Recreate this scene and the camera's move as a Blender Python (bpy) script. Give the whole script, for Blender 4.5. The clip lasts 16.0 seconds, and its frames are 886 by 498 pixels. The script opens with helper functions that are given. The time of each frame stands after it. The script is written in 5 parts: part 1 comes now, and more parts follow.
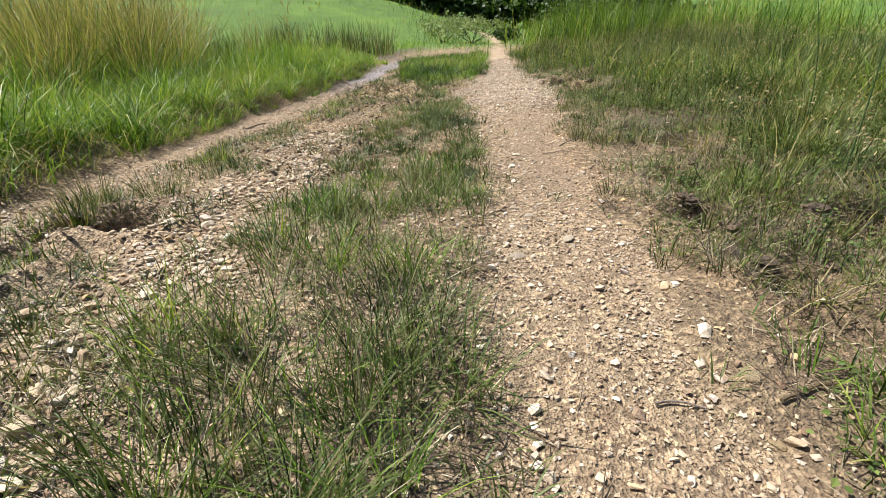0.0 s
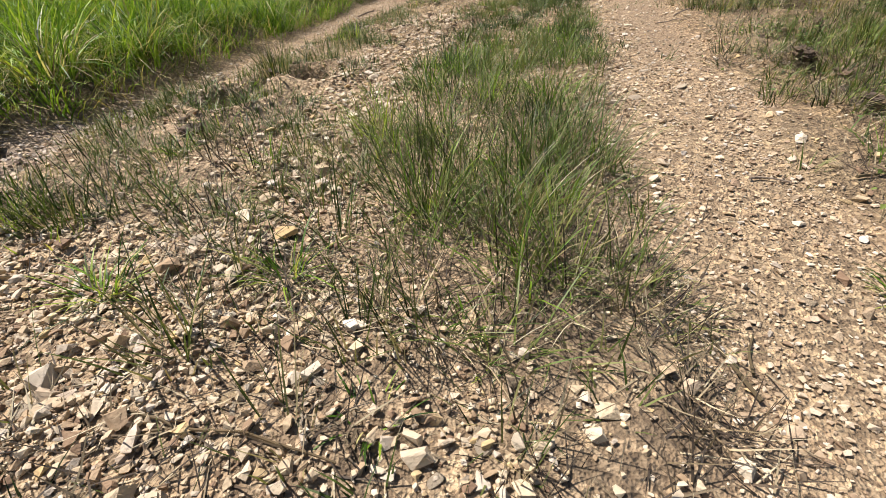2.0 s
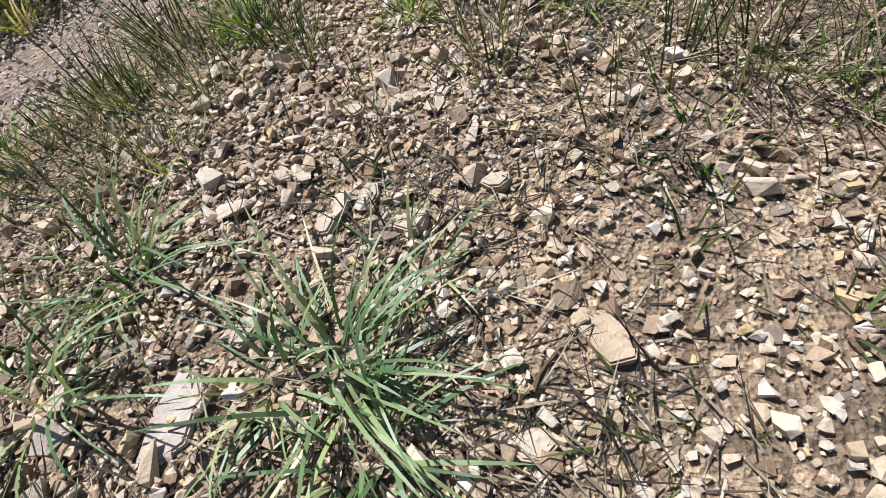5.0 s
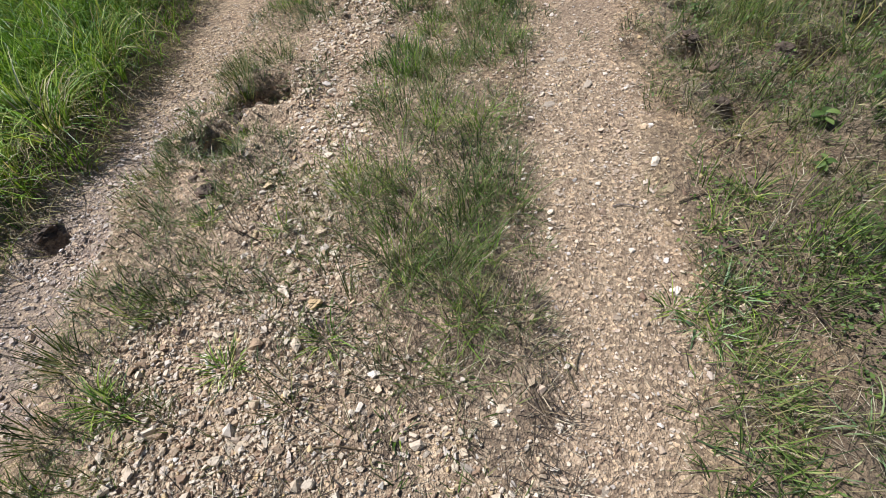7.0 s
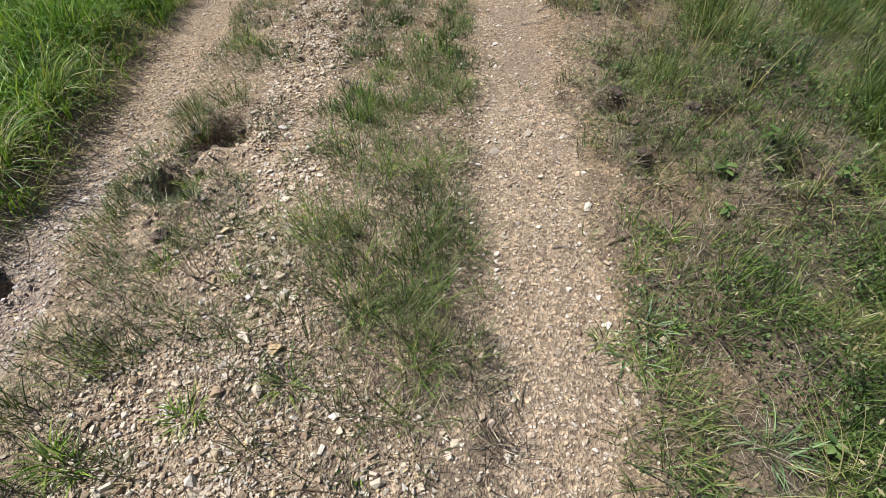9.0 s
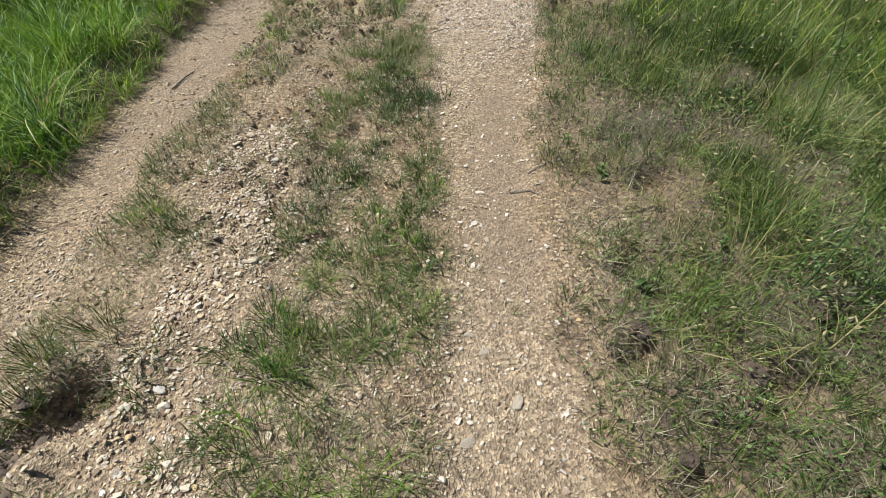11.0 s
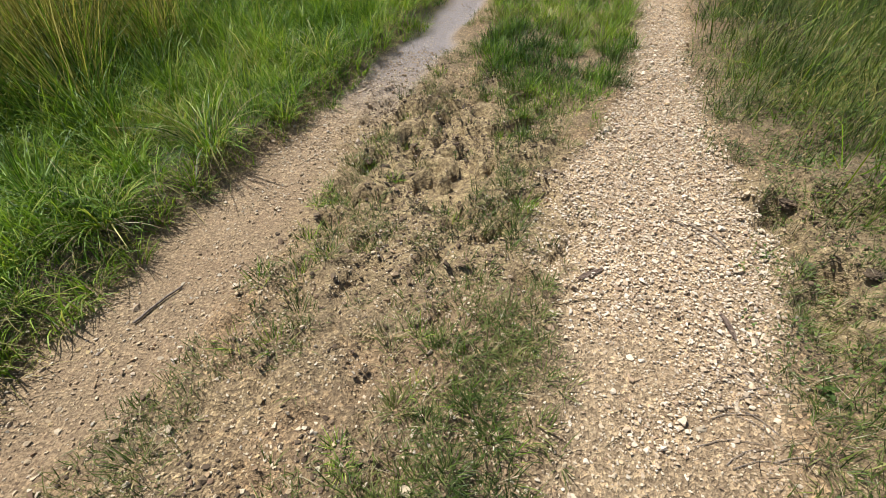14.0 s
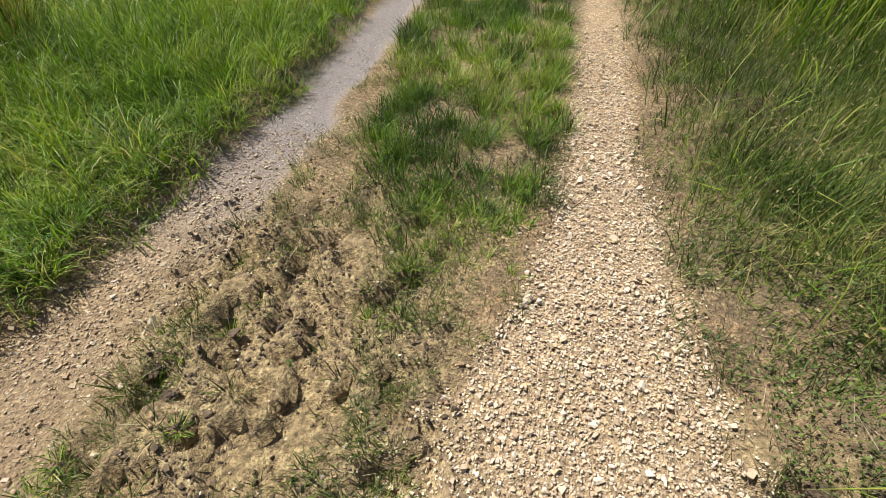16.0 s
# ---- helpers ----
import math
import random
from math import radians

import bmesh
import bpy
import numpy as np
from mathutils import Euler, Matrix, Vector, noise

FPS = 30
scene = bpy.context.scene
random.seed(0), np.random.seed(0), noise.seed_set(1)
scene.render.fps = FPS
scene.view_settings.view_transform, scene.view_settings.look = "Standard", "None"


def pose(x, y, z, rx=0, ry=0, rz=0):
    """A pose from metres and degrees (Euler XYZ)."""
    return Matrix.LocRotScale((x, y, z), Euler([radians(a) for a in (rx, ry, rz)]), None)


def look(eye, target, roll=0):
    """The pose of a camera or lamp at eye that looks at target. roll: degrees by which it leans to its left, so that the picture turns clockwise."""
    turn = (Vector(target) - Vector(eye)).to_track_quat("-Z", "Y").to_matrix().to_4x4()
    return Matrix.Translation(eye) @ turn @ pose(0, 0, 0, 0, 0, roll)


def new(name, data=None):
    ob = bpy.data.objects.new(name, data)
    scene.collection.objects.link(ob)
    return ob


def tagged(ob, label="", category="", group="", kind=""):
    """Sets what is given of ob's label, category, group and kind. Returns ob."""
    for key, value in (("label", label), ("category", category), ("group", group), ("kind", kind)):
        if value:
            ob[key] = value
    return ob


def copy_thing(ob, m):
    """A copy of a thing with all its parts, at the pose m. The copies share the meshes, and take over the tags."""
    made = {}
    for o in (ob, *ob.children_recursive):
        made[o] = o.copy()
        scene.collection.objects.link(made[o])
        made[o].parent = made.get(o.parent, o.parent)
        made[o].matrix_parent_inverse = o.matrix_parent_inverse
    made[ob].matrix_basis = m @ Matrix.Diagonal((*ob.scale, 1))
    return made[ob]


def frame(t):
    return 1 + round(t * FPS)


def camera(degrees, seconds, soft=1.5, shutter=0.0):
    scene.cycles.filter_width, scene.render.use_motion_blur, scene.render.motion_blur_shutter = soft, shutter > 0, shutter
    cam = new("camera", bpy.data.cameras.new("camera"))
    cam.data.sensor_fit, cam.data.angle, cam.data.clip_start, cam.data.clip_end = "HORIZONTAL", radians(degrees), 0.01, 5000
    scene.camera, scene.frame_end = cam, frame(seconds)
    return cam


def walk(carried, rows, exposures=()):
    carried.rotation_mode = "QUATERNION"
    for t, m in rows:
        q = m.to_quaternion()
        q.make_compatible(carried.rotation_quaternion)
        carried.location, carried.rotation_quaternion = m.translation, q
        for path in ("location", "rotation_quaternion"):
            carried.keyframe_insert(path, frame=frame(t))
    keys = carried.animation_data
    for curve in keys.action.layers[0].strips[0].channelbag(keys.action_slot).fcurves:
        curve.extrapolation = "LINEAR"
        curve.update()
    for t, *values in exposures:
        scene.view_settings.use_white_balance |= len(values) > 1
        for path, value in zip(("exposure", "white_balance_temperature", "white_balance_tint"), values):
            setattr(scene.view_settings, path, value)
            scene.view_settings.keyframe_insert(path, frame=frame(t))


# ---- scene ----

cam = camera(89.6, 16.0, 0.65)
PATH = [
    (0, (-0.026, 0.045, 0.52), (0.194, 1.836, -0.343), -1.8),
    (0.5, (-0.077, -0.116, 0.523), (0.126, 1.686, -0.321), -1.9),
    (1, (-0.149, -0.3, 0.53), (0.062, 1.484, -0.349), -2.0),
    (1.5, (-0.186, -0.315, 0.498), (-0.084, 1.403, -0.52), -3.6),
    (2, (-0.241, -0.356, 0.467), (-0.369, 1.26, -0.705), -5.7),
    (2.5, (-0.305, -0.415, 0.445), (-0.711, 1.04, -0.866), -8.4),
    (3, (-0.337, -0.492, 0.425), (-0.926, 0.776, -1.006), -8.9),
    (3.2, (-0.351, -0.509, 0.419), (-0.955, 0.694, -1.06), -8.2),
    (5.3, (-0.396, -0.429, 0.426), (-1.228, 0.407, -1.189), -27.9),
    (5.5, (-0.392, -0.406, 0.477), (-1.2, 0.456, -1.137), -27.8),
    (6, (-0.34, -0.335, 0.714), (-0.982, 0.63, -0.917), -25.8),
    (6.5, (-0.22, -0.309, 0.937), (-0.574, 0.804, -0.687), -19.0),
    (7, (-0.128, -0.366, 1.134), (-0.213, 0.812, -0.48), -12.7),
    (7.5, (-0.201, -0.517, 1.167), (-0.215, 0.668, -0.444), -11.2),
    (8, (-0.243, -0.498, 1.189), (-0.201, 0.691, -0.419), -9.6),
    (8.2, (-0.236, -0.48, 1.215), (-0.159, 0.721, -0.383), -8.7),
    (10.3, (0.112, 0.204, 1.29), (0.268, 1.442, -0.273), -2.6),
    (10.5, (0.127, 0.355, 1.3), (0.292, 1.611, -0.247), -2.5),
    (11, (0.203, 0.676, 1.33), (0.403, 1.992, -0.163), -3.1),
    (11.5, (0.303, 1.051, 1.332), (0.531, 2.396, -0.131), -3.0),
    (12, (0.347, 1.401, 1.365), (0.616, 2.786, -0.053), -3.3),
    (12.5, (0.406, 1.799, 1.394), (0.726, 3.229, 0.033), -4.0),
    (13, (0.524, 2.131, 1.374), (0.766, 3.586, 0.023), -3.5),
    (13.5, (0.461, 2.356, 1.373), (0.424, 3.816, 0.006), -3.0),
    (14, (0.362, 2.686, 1.369), (0.176, 4.128, -0.004), -2.2),
    (14.5, (0.399, 2.981, 1.392), (0.21, 4.421, 0.018), -2.1),
    (15, (0.593, 3.325, 1.36), (0.475, 4.756, -0.032), -1.2),
    (15.5, (0.708, 3.629, 1.388), (0.665, 5.064, -0.004), -0.6),
    (16, (0.724, 4.036, 1.394), (0.707, 5.477, 0.008), -0.6),
]
EXPOSURES = [(0.0, 0.93, 6050, 13), (1.0, 0.91, 6250, 14), (1.5, 0.91, 6350, 15), (2.5, 0.79, 6450, 16), (3.2, 0.70, 6200, 16), (5.3, 0.66, 5600, 17), (6.5, 0.62, 5550, 16), (8.2, 0.65, 5600, 15), (10.3, 0.63, 5550, 9),
             (11.5, 0.67, 5800, 8), (12.5, 0.67, 6150, 9), (14.0, 0.67, 6200, 10), (15.0, 0.67, 6250, 11), (16.0, 0.68, 6450, 9)]
walk(cam, [(t, look(eye, target, roll)) for t, eye, target, roll in PATH], EXPOSURES)

# ---- sky and sun: clear midday light from ahead and to one side ----
SUN_EL, SUN_AZ = 60.0, -58.0
world = bpy.data.worlds.new("sky")
scene.world = world
world.use_nodes = True
wn = world.node_tree
sky = wn.nodes.new("ShaderNodeTexSky")
sky.sky_type, sky.sun_disc = "NISHITA", False
sky.sun_elevation, sky.sun_rotation = radians(SUN_EL), radians(SUN_AZ)
wn.links.new(sky.outputs[0], wn.nodes["Background"].inputs[0])
wn.nodes["Background"].inputs[1].default_value = 0.05
sun = new("sun", bpy.data.lights.new("sun", "SUN"))
sun.data.energy, sun.data.angle, sun.data.color = 5.0, radians(0.53), (1.0, 0.95, 0.87)
se, sa = radians(SUN_EL), radians(SUN_AZ)
sun.matrix_world = look((0, 0, 0), (-math.cos(se) * math.sin(sa), -math.cos(se) * math.cos(sa), -math.sin(se)))

# ---- numeric helpers ----
rng = np.random.default_rng(7)


def lattice(ix, iy, seed):
    h = (ix.astype(np.int64) * 374761393 + iy.astype(np.int64) * 668265263 + seed * 1442695041) & 0x7FFFFFFF
    h = ((h ^ (h >> 13)) * 1274126177) & 0x7FFFFFFF
    return ((h ^ (h >> 16)) & 0xFFFF) / 65535.0


def smooth_noise(x, y, scale, seed=0):
    """Value noise in 0..1 with cells of that many metres."""
    x, y = np.asarray(x, float) / scale, np.asarray(y, float) / scale
    ix, iy = np.floor(x), np.floor(y)
    u, v = x - ix, y - iy
    u, v = u * u * (3 - 2 * u), v * v * (3 - 2 * v)
    a, b = lattice(ix, iy, seed), lattice(ix + 1, iy, seed)
    c, d = lattice(ix, iy + 1, seed), lattice(ix + 1, iy + 1, seed)
    return (a * (1 - u) + b * u) * (1 - v) + (c * (1 - u) + d * u) * v


def fractal(x, y, scale, octaves=3, seed=0):
    total, amp, norm = 0, 1.0, 0.0
    for k in range(octaves):
        total = total + amp * smooth_noise(x, y, scale / 2 ** k, seed + 17 * k)
        norm += amp
        amp *= 0.55
    return total / norm


def step(x, a, b):
    t = np.clip((np.asarray(x, float) - a) / (b - a), 0, 1)
    return t * t * (3 - 2 * t)


# ---- the plan of the track: edges as x for a given y ----
R_Y = [-6, -0.3, 0.3, 0.9, 1.4, 1.8, 2.5, 2.8, 3.3, 3.8, 4.3, 4.7, 5.0, 5.3, 6.2, 8.6, 18, 30]
R_LEFT = [-1.0, -0.03, 0.05, 0.11, 0.30, 0.40, 0.49, 0.51, 0.60, 0.62, 0.54, 0.60, 0.88, 1.08, 1.38, 1.99, 4.3, 7.0]
R_RIGHT = [-0.6, 0.33, 0.46, 0.60, 0.76, 0.82, 0.96, 1.08, 1.30, 1.48, 1.58, 1.58, 1.60, 1.62, 1.75, 2.31, 4.65, 7.3]
L_Y = [-6, -0.4, 0.3, 0.9, 1.5, 2.3, 2.9, 3.7, 4.4, 5.0, 5.7, 6.7, 7.8, 9.5, 18, 30]
L_LEFT = [-2.4, -1.95, -1.80, -1.60, -1.53, -1.48, -1.43, -1.36, -1.20, -1.00, -0.81, -0.45, -0.16, 0.12, 2.3, 5.3]
L_RIGHT = [-1.9, -1.38, -1.34, -1.35, -1.22, -1.05, -0.98, -0.74, -0.55, -0.43, -0.24, 0.0, 0.24, 0.58, 2.6, 5.5]
G_Y = [-6, -0.3, 0.1, 0.4, 0.8, 1.1, 1.7, 2.5, 3.6, 4.5, 5.5, 6.2, 8.6, 18, 30]
G_EDGE = [-0.3, 0.48, 0.56, 0.74, 0.86, 0.92, 1.00, 1.14, 1.50, 1.64, 1.72, 1.88, 2.45, 4.8, 7.5]


def rut_r(y):
    return np.interp(y, R_Y, R_LEFT), np.interp(y, R_Y, R_RIGHT)


def rut_l(y):
    return np.interp(y, L_Y, L_LEFT), np.interp(y, L_Y, L_RIGHT)


def wob(x, y, k=0.09, seed=3):
    """Sideways wander of an edge."""
    return (fractal(x, y, 0.35, 3, seed) - 0.5) * 2 * k


def inside(x, y, lo, hi, soft=0.05, seed=3):
    w = wob(x, y, 0.10, seed)
    return step(x + w, lo - soft, lo + soft) * (1 - step(x + w, hi - soft, hi + soft))


def in_right_rut(x, y):
    return inside(x, y, *rut_r(y), 0.06, 3)


def in_left_rut(x, y):
    return inside(x, y, *rut_l(y), 0.07, 5) * (1 - step(y, 9.0, 11.5))


def base_height(x, y):
    xc, yc = np.clip(x, -1.9, 2.2), np.clip(y, -0.8, 7.4)
    z = -0.009 - 0.0809 * xc + 0.0061 * yc + 0.0032 * xc * xc + 0.0509 * xc * yc - 0.0037 * yc * yc + 0.00056 * yc ** 3 - 0.00465 * xc * yc * yc
    far = np.maximum(np.hypot(x, y) - 22, 0)
    bearing = np.arctan2(-x, y)
    lift = 0.028 + 0.16 * step(bearing, -0.30, 0.15) + 0.05 * step(-bearing, 0.32, 0.7)
    return z + lift * np.minimum(far, 120) * step(far, 0, 15)


# holes and clods: x, y, radius, depth
PITS = [(-1.56, 0.72, 0.07, 0.06), (-1.04, 1.15, 0.12, 0.09), (-0.86, 1.47, 0.13, 0.10), (-1.22, 1.24, 0.08, 0.06), (-0.97, 1.33, 0.08, 0.06), (1.70, 3.98, 0.10, 0.10),
        (1.39, 0.66, 0.10, 0.08), (1.66, 4.40, 0.09, 0.08), (-0.30, 4.85, 0.11, 0.07), (0.0, 5.3, 0.06, 0.04), (0.92, 0.86, 0.09, 0.07), (0.94, 1.26, 0.09, 0.07),
        (1.08, 1.62, 0.09, 0.06), (1.30, 1.05, 0.10, 0.07), (1.62, 1.20, 0.11, 0.07), (-0.22, 5.75, 0.07, 0.05), (-0.16, 5.08, 0.08, 0.07), (-0.40, 4.30, 0.07, 0.05), (0.08, 4.78, 0.06, 0.05), (-0.05, 5.55, 0.06, 0.05), (0.30, 5.4, 0.07, 0.04), (-0.42, 4.6, 0.09, 0.05), (-0.12, 4.45, 0.08, 0.04), (1.35, 2.0, 0.10, 0.06)]


def mud(x, y):
    """Bare trodden mud in the middle strip and on the verge."""
    m = step(y, 3.6, 4.3) * (1 - step(y, 5.4, 6.3)) * step(x, -0.75, -0.35) * (1 - step(x, 0.6, 0.95))
    v = step(y, 3.4, 3.8) * (1 - step(y, 4.5, 4.8)) * step(x, 1.45, 1.6) * (1 - step(x, 1.80, 2.0))
    return np.clip(np.maximum(m, v), 0, 1) * (0.6 + 0.4 * fractal(x, y, 0.5, 2, 31))


def height(x, y):
    x, y = np.asarray(x, float), np.asarray(y, float)
    rr, rl = in_right_rut(x, y), in_left_rut(x, y)
    near = 1 - step(np.hypot(x, y - 3), 9, 25)
    z = base_height(x, y) - 0.020 * rr - 0.035 * rl
    rough = 1 - 0.75 * np.maximum(rr, rl)
    z = z + near * ((fractal(x, y, 0.45, 3, 11) - 0.5) * 0.05 * rough + (fractal(x, y, 0.09, 3, 12) - 0.5) * (0.020 * rough + 0.006))
    lane = step(y, 1.6, 2.2) * (1 - step(y, 3.8, 4.4)) * step(x, -0.95, -0.75) * (1 - step(x, 0.3, 0.5)) * (1 - rl)
    z = z - near * lane * 0.030 * step(fractal(x, y, 0.10, 3, 46), 0.52, 0.64)
    m = mud(x, y)
    z = z - near * m * (0.085 * step(fractal(x, y, 0.11, 2, 44), 0.52, 0.62) + 0.03 * (fractal(x, y, 0.05, 2, 45) - 0.5))
    for px, py, pr, pd in PITS:
        d = np.hypot(x - px, y - py) / pr * (0.75 + 0.5 * fractal(x, y, 0.08, 2, 9))
        z = z - pd * (1 - step(d, 0.45, 1.0)) + 0.35 * pd * np.exp(-((d - 1.35) / 0.35) ** 2)
    ge = np.interp(y, G_Y, G_EDGE)
    z = z + near * step(x, ge - 0.1, ge + 0.25) * ((fractal(x, y, 0.24, 2, 14) - 0.5) * 0.09 + (fractal(x, y, 0.07, 2, 15) - 0.5) * 0.022)
    lo, _ = rut_l(y)
    z = z + near * 0.08 * (1 - step(x + wob(x, y, 0.05, 6), lo - 0.19, lo - 0.02))
    return z + near * 0.05 * step(x, ge, ge + 0.5)


def fast_mesh(name, verts, faces_idx, sizes, mat, attrs=None, smooth=False):
    """One mesh from flat arrays: vertices, loop corners and the corner count of each face."""
    me = bpy.data.meshes.new(name)
    me.vertices.add(len(verts))
    me.vertices.foreach_set("co", np.asarray(verts, np.float32).ravel())
    me.loops.add(len(faces_idx))
    me.loops.foreach_set("vertex_index", np.asarray(faces_idx, np.int32))
    me.polygons.add(len(sizes))
    me.polygons.foreach_set("loop_start", np.concatenate(([0], np.cumsum(sizes)[:-1])).astype(np.int32))
    me.polygons.foreach_set("use_smooth", np.full(len(sizes), smooth))
    me.update(calc_edges=True)
    me.validate()
    me.materials.append(mat)
    for key, values in (attrs or {}).items():
        me.attributes.new(key, "FLOAT", "POINT").data.foreach_set("value", np.asarray(values, np.float32))
    return me


def part(name, bm, material, parent, label=""):
    me = bpy.data.meshes.new(name)
    bm.to_mesh(me)
    bm.free()
    me.materials.append(material)
    me.attributes.new("tone", "FLOAT", "POINT").data.foreach_set("value", np.full(len(me.vertices), rng.random(), np.float32))
    ob = new(name, me)
    ob.parent = parent
    return tagged(ob, label)


# ---- materials ----
class Nodes:
    def __init__(self, name):
        self.mat = bpy.data.materials.new(name)
        self.mat.use_nodes = True
        self.tree = self.mat.node_tree
        self.bsdf = self.tree.nodes["Principled BSDF"]

    def add(self, kind, **inputs):
        n = self.tree.nodes.new(kind)
        for key, value in inputs.items():
            n.inputs[key.replace("_", " ")].default_value = value
        return n

    def link(self, a, b):
        self.tree.links.new(a, b)

    def noise(self, scale, detail=4, rough=0.6):
        co = self.add("ShaderNodeTexCoord")
        n = self.add("ShaderNodeTexNoise", Scale=scale, Detail=detail, Roughness=rough)
        self.link(co.outputs["Object"], n.inputs["Vector"])
        return n.outputs["Fac"]

    def ramp(self, fac, stops):
        r = self.tree.nodes.new("ShaderNodeValToRGB")
        while len(r.color_ramp.elements) < len(stops):
            r.color_ramp.elements.new(0.5)
        for e, (p, c) in zip(r.color_ramp.elements, stops):
            e.position, e.color = p, (*c, 1)
        self.link(fac, r.inputs[0])
        return r.outputs[0]

    def mix(self, fac, a, b, mode="MIX"):
        m = self.tree.nodes.new("ShaderNodeMix")
        m.data_type, m.blend_type = "RGBA", mode
        for value, slot in ((fac, 0), (a, 6), (b, 7)):
            if isinstance(value, (int, float)):
                m.inputs[slot].default_value = value
            elif isinstance(value, tuple):
                m.inputs[slot].default_value = (*value, 1)
            else:
                self.link(value, m.inputs[slot])
        return m.outputs[2]

    def attr(self, name):
        a = self.tree.nodes.new("ShaderNodeAttribute")
        a.attribute_name = name
        return a.outputs["Fac"]

    def island(self):
        return self.add("ShaderNodeNewGeometry").outputs["Random Per Island"]

    def bump(self, fac, strength=0.5, distance=0.01):
        b = self.add("ShaderNodeBump", Strength=strength, Distance=distance)
        self.link(fac, b.inputs["Height"])
        self.link(b.outputs[0], self.bsdf.inputs["Normal"])


def ground_material():
    n = Nodes("track_soil")
    grain, patch, speck = n.noise(90, 6, 0.7), n.noise(2.2, 4), n.noise(300, 3, 0.7)
    soil = n.ramp(grain, [(0.30, (0.085, 0.058, 0.031)), (0.5, (0.33, 0.245, 0.137)), (0.72, (0.60, 0.475, 0.285))])
    red = n.mix(n.ramp(patch, [(0.42, (0, 0, 0)), (0.62, (1, 1, 1))]), soil, n.mix(0.35, soil, (0.33, 0.20, 0.11)))
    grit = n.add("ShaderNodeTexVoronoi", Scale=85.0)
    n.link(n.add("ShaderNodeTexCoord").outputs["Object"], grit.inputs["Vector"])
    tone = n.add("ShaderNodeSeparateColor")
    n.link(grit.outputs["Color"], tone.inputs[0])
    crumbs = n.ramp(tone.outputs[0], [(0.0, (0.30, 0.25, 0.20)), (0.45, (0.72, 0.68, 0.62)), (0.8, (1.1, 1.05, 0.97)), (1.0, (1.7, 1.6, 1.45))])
    gravel = n.ramp(grain, [(0.28, (0.24, 0.165, 0.098)), (0.5, (0.47, 0.355, 0.225)), (0.72, (0.64, 0.52, 0.36))])
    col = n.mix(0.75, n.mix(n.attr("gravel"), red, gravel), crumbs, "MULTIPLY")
    mudc = n.ramp(n.noise(35, 6, 0.75), [(0.35, (0.052, 0.036, 0.018)), (0.5, (0.27, 0.195, 0.098)), (0.65, (0.57, 0.445, 0.225))])
    humus = n.ramp(n.noise(5.5, 5, 0.65), [(0.46, (0, 0, 0)), (0.62, (1, 1, 1))])
    col = n.mix(n.mix(1.0, humus, n.attr("open"), "MULTIPLY"), col, n.ramp(grain, [(0.3, (0.045, 0.029, 0.018)), (0.7, (0.23, 0.16, 0.092))]))
    iron = n.ramp(grain, [(0.3, (0.09, 0.058, 0.035)), (0.5, (0.27, 0.188, 0.112)), (0.72, (0.46, 0.345, 0.215))])
    col = n.mix(n.attr("iron"), col, iron)
    col = n.mix(n.attr("mud"), col, mudc)
    # dead litter, darkened so that shade between and under the grass is in the colour
    litter = n.ramp(speck, [(0.32, (0.022, 0.016, 0.009)), (0.52, (0.098, 0.073, 0.041)), (0.75, (0.28, 0.22, 0.125))])
    col = n.mix(n.attr("litter"), col, litter)
    # wet washed silt; the sky's pale reflection is partly put into this grey
    silt_sheen = n.ramp(grain, [(0.3, (0.17, 0.14, 0.128)), (0.7, (0.36, 0.315, 0.30))])
    col = n.mix(n.attr("silt_sheen"), col, silt_sheen)
    field = n.ramp(n.noise(0.35, 5), [(0.3, (0.045, 0.095, 0.008)), (0.6, (0.095, 0.175, 0.012)), (0.8, (0.15, 0.21, 0.022))])
    col = n.mix(n.attr("meadow"), col, field)
    n.link(col, n.bsdf.inputs["Base Color"])
    r = n.add("ShaderNodeMapRange")
    r.inputs[3].default_value, r.inputs[4].default_value = 0.93, 0.5
    n.link(n.attr("silt_sheen"), r.inputs[0])
    n.link(r.outputs[0], n.bsdf.inputs["Roughness"])
    fine = n.add("ShaderNodeTexVoronoi", Scale=210.0)
    n.link(n.add("ShaderNodeTexCoord").outputs["Object"], fine.inputs["Vector"])
    n.bump(n.mix(0.4, n.mix(0.5, grain, n.noise(28, 5, 0.7)), n.mix(0.4, grit.outputs["Distance"], fine.outputs["Distance"])), 1.0, 0.035)
    return n.mat


def stone_material(name, stops, per_object=False):
    n = Nodes(name)
    if per_object:
        rnd = n.add("ShaderNodeObjectInfo").outputs["Random"]
    else:
        rnd = n.island()
    col = n.ramp(rnd, stops)
    g = n.noise(120, 5, 0.7)
    col = n.mix(0.45, col, n.ramp(g, [(0.3, (0.45, 0.40, 0.34)), (0.7, (1.0, 0.98, 0.94))]), "MULTIPLY")
    dirt = n.ramp(n.noise(14, 4), [(0.45, (0, 0, 0)), (0.7, (1, 1, 1))])
    col = n.mix(dirt, col, n.mix(0.45, col, (0.24, 0.15, 0.09)))
    n.link(col, n.bsdf.inputs["Base Color"])
    n.bsdf.inputs["Roughness"].default_value = 0.85
    n.bump(n.mix(0.5, g, n.noise(35, 4)), 0.8, 0.008)
    return n.mat


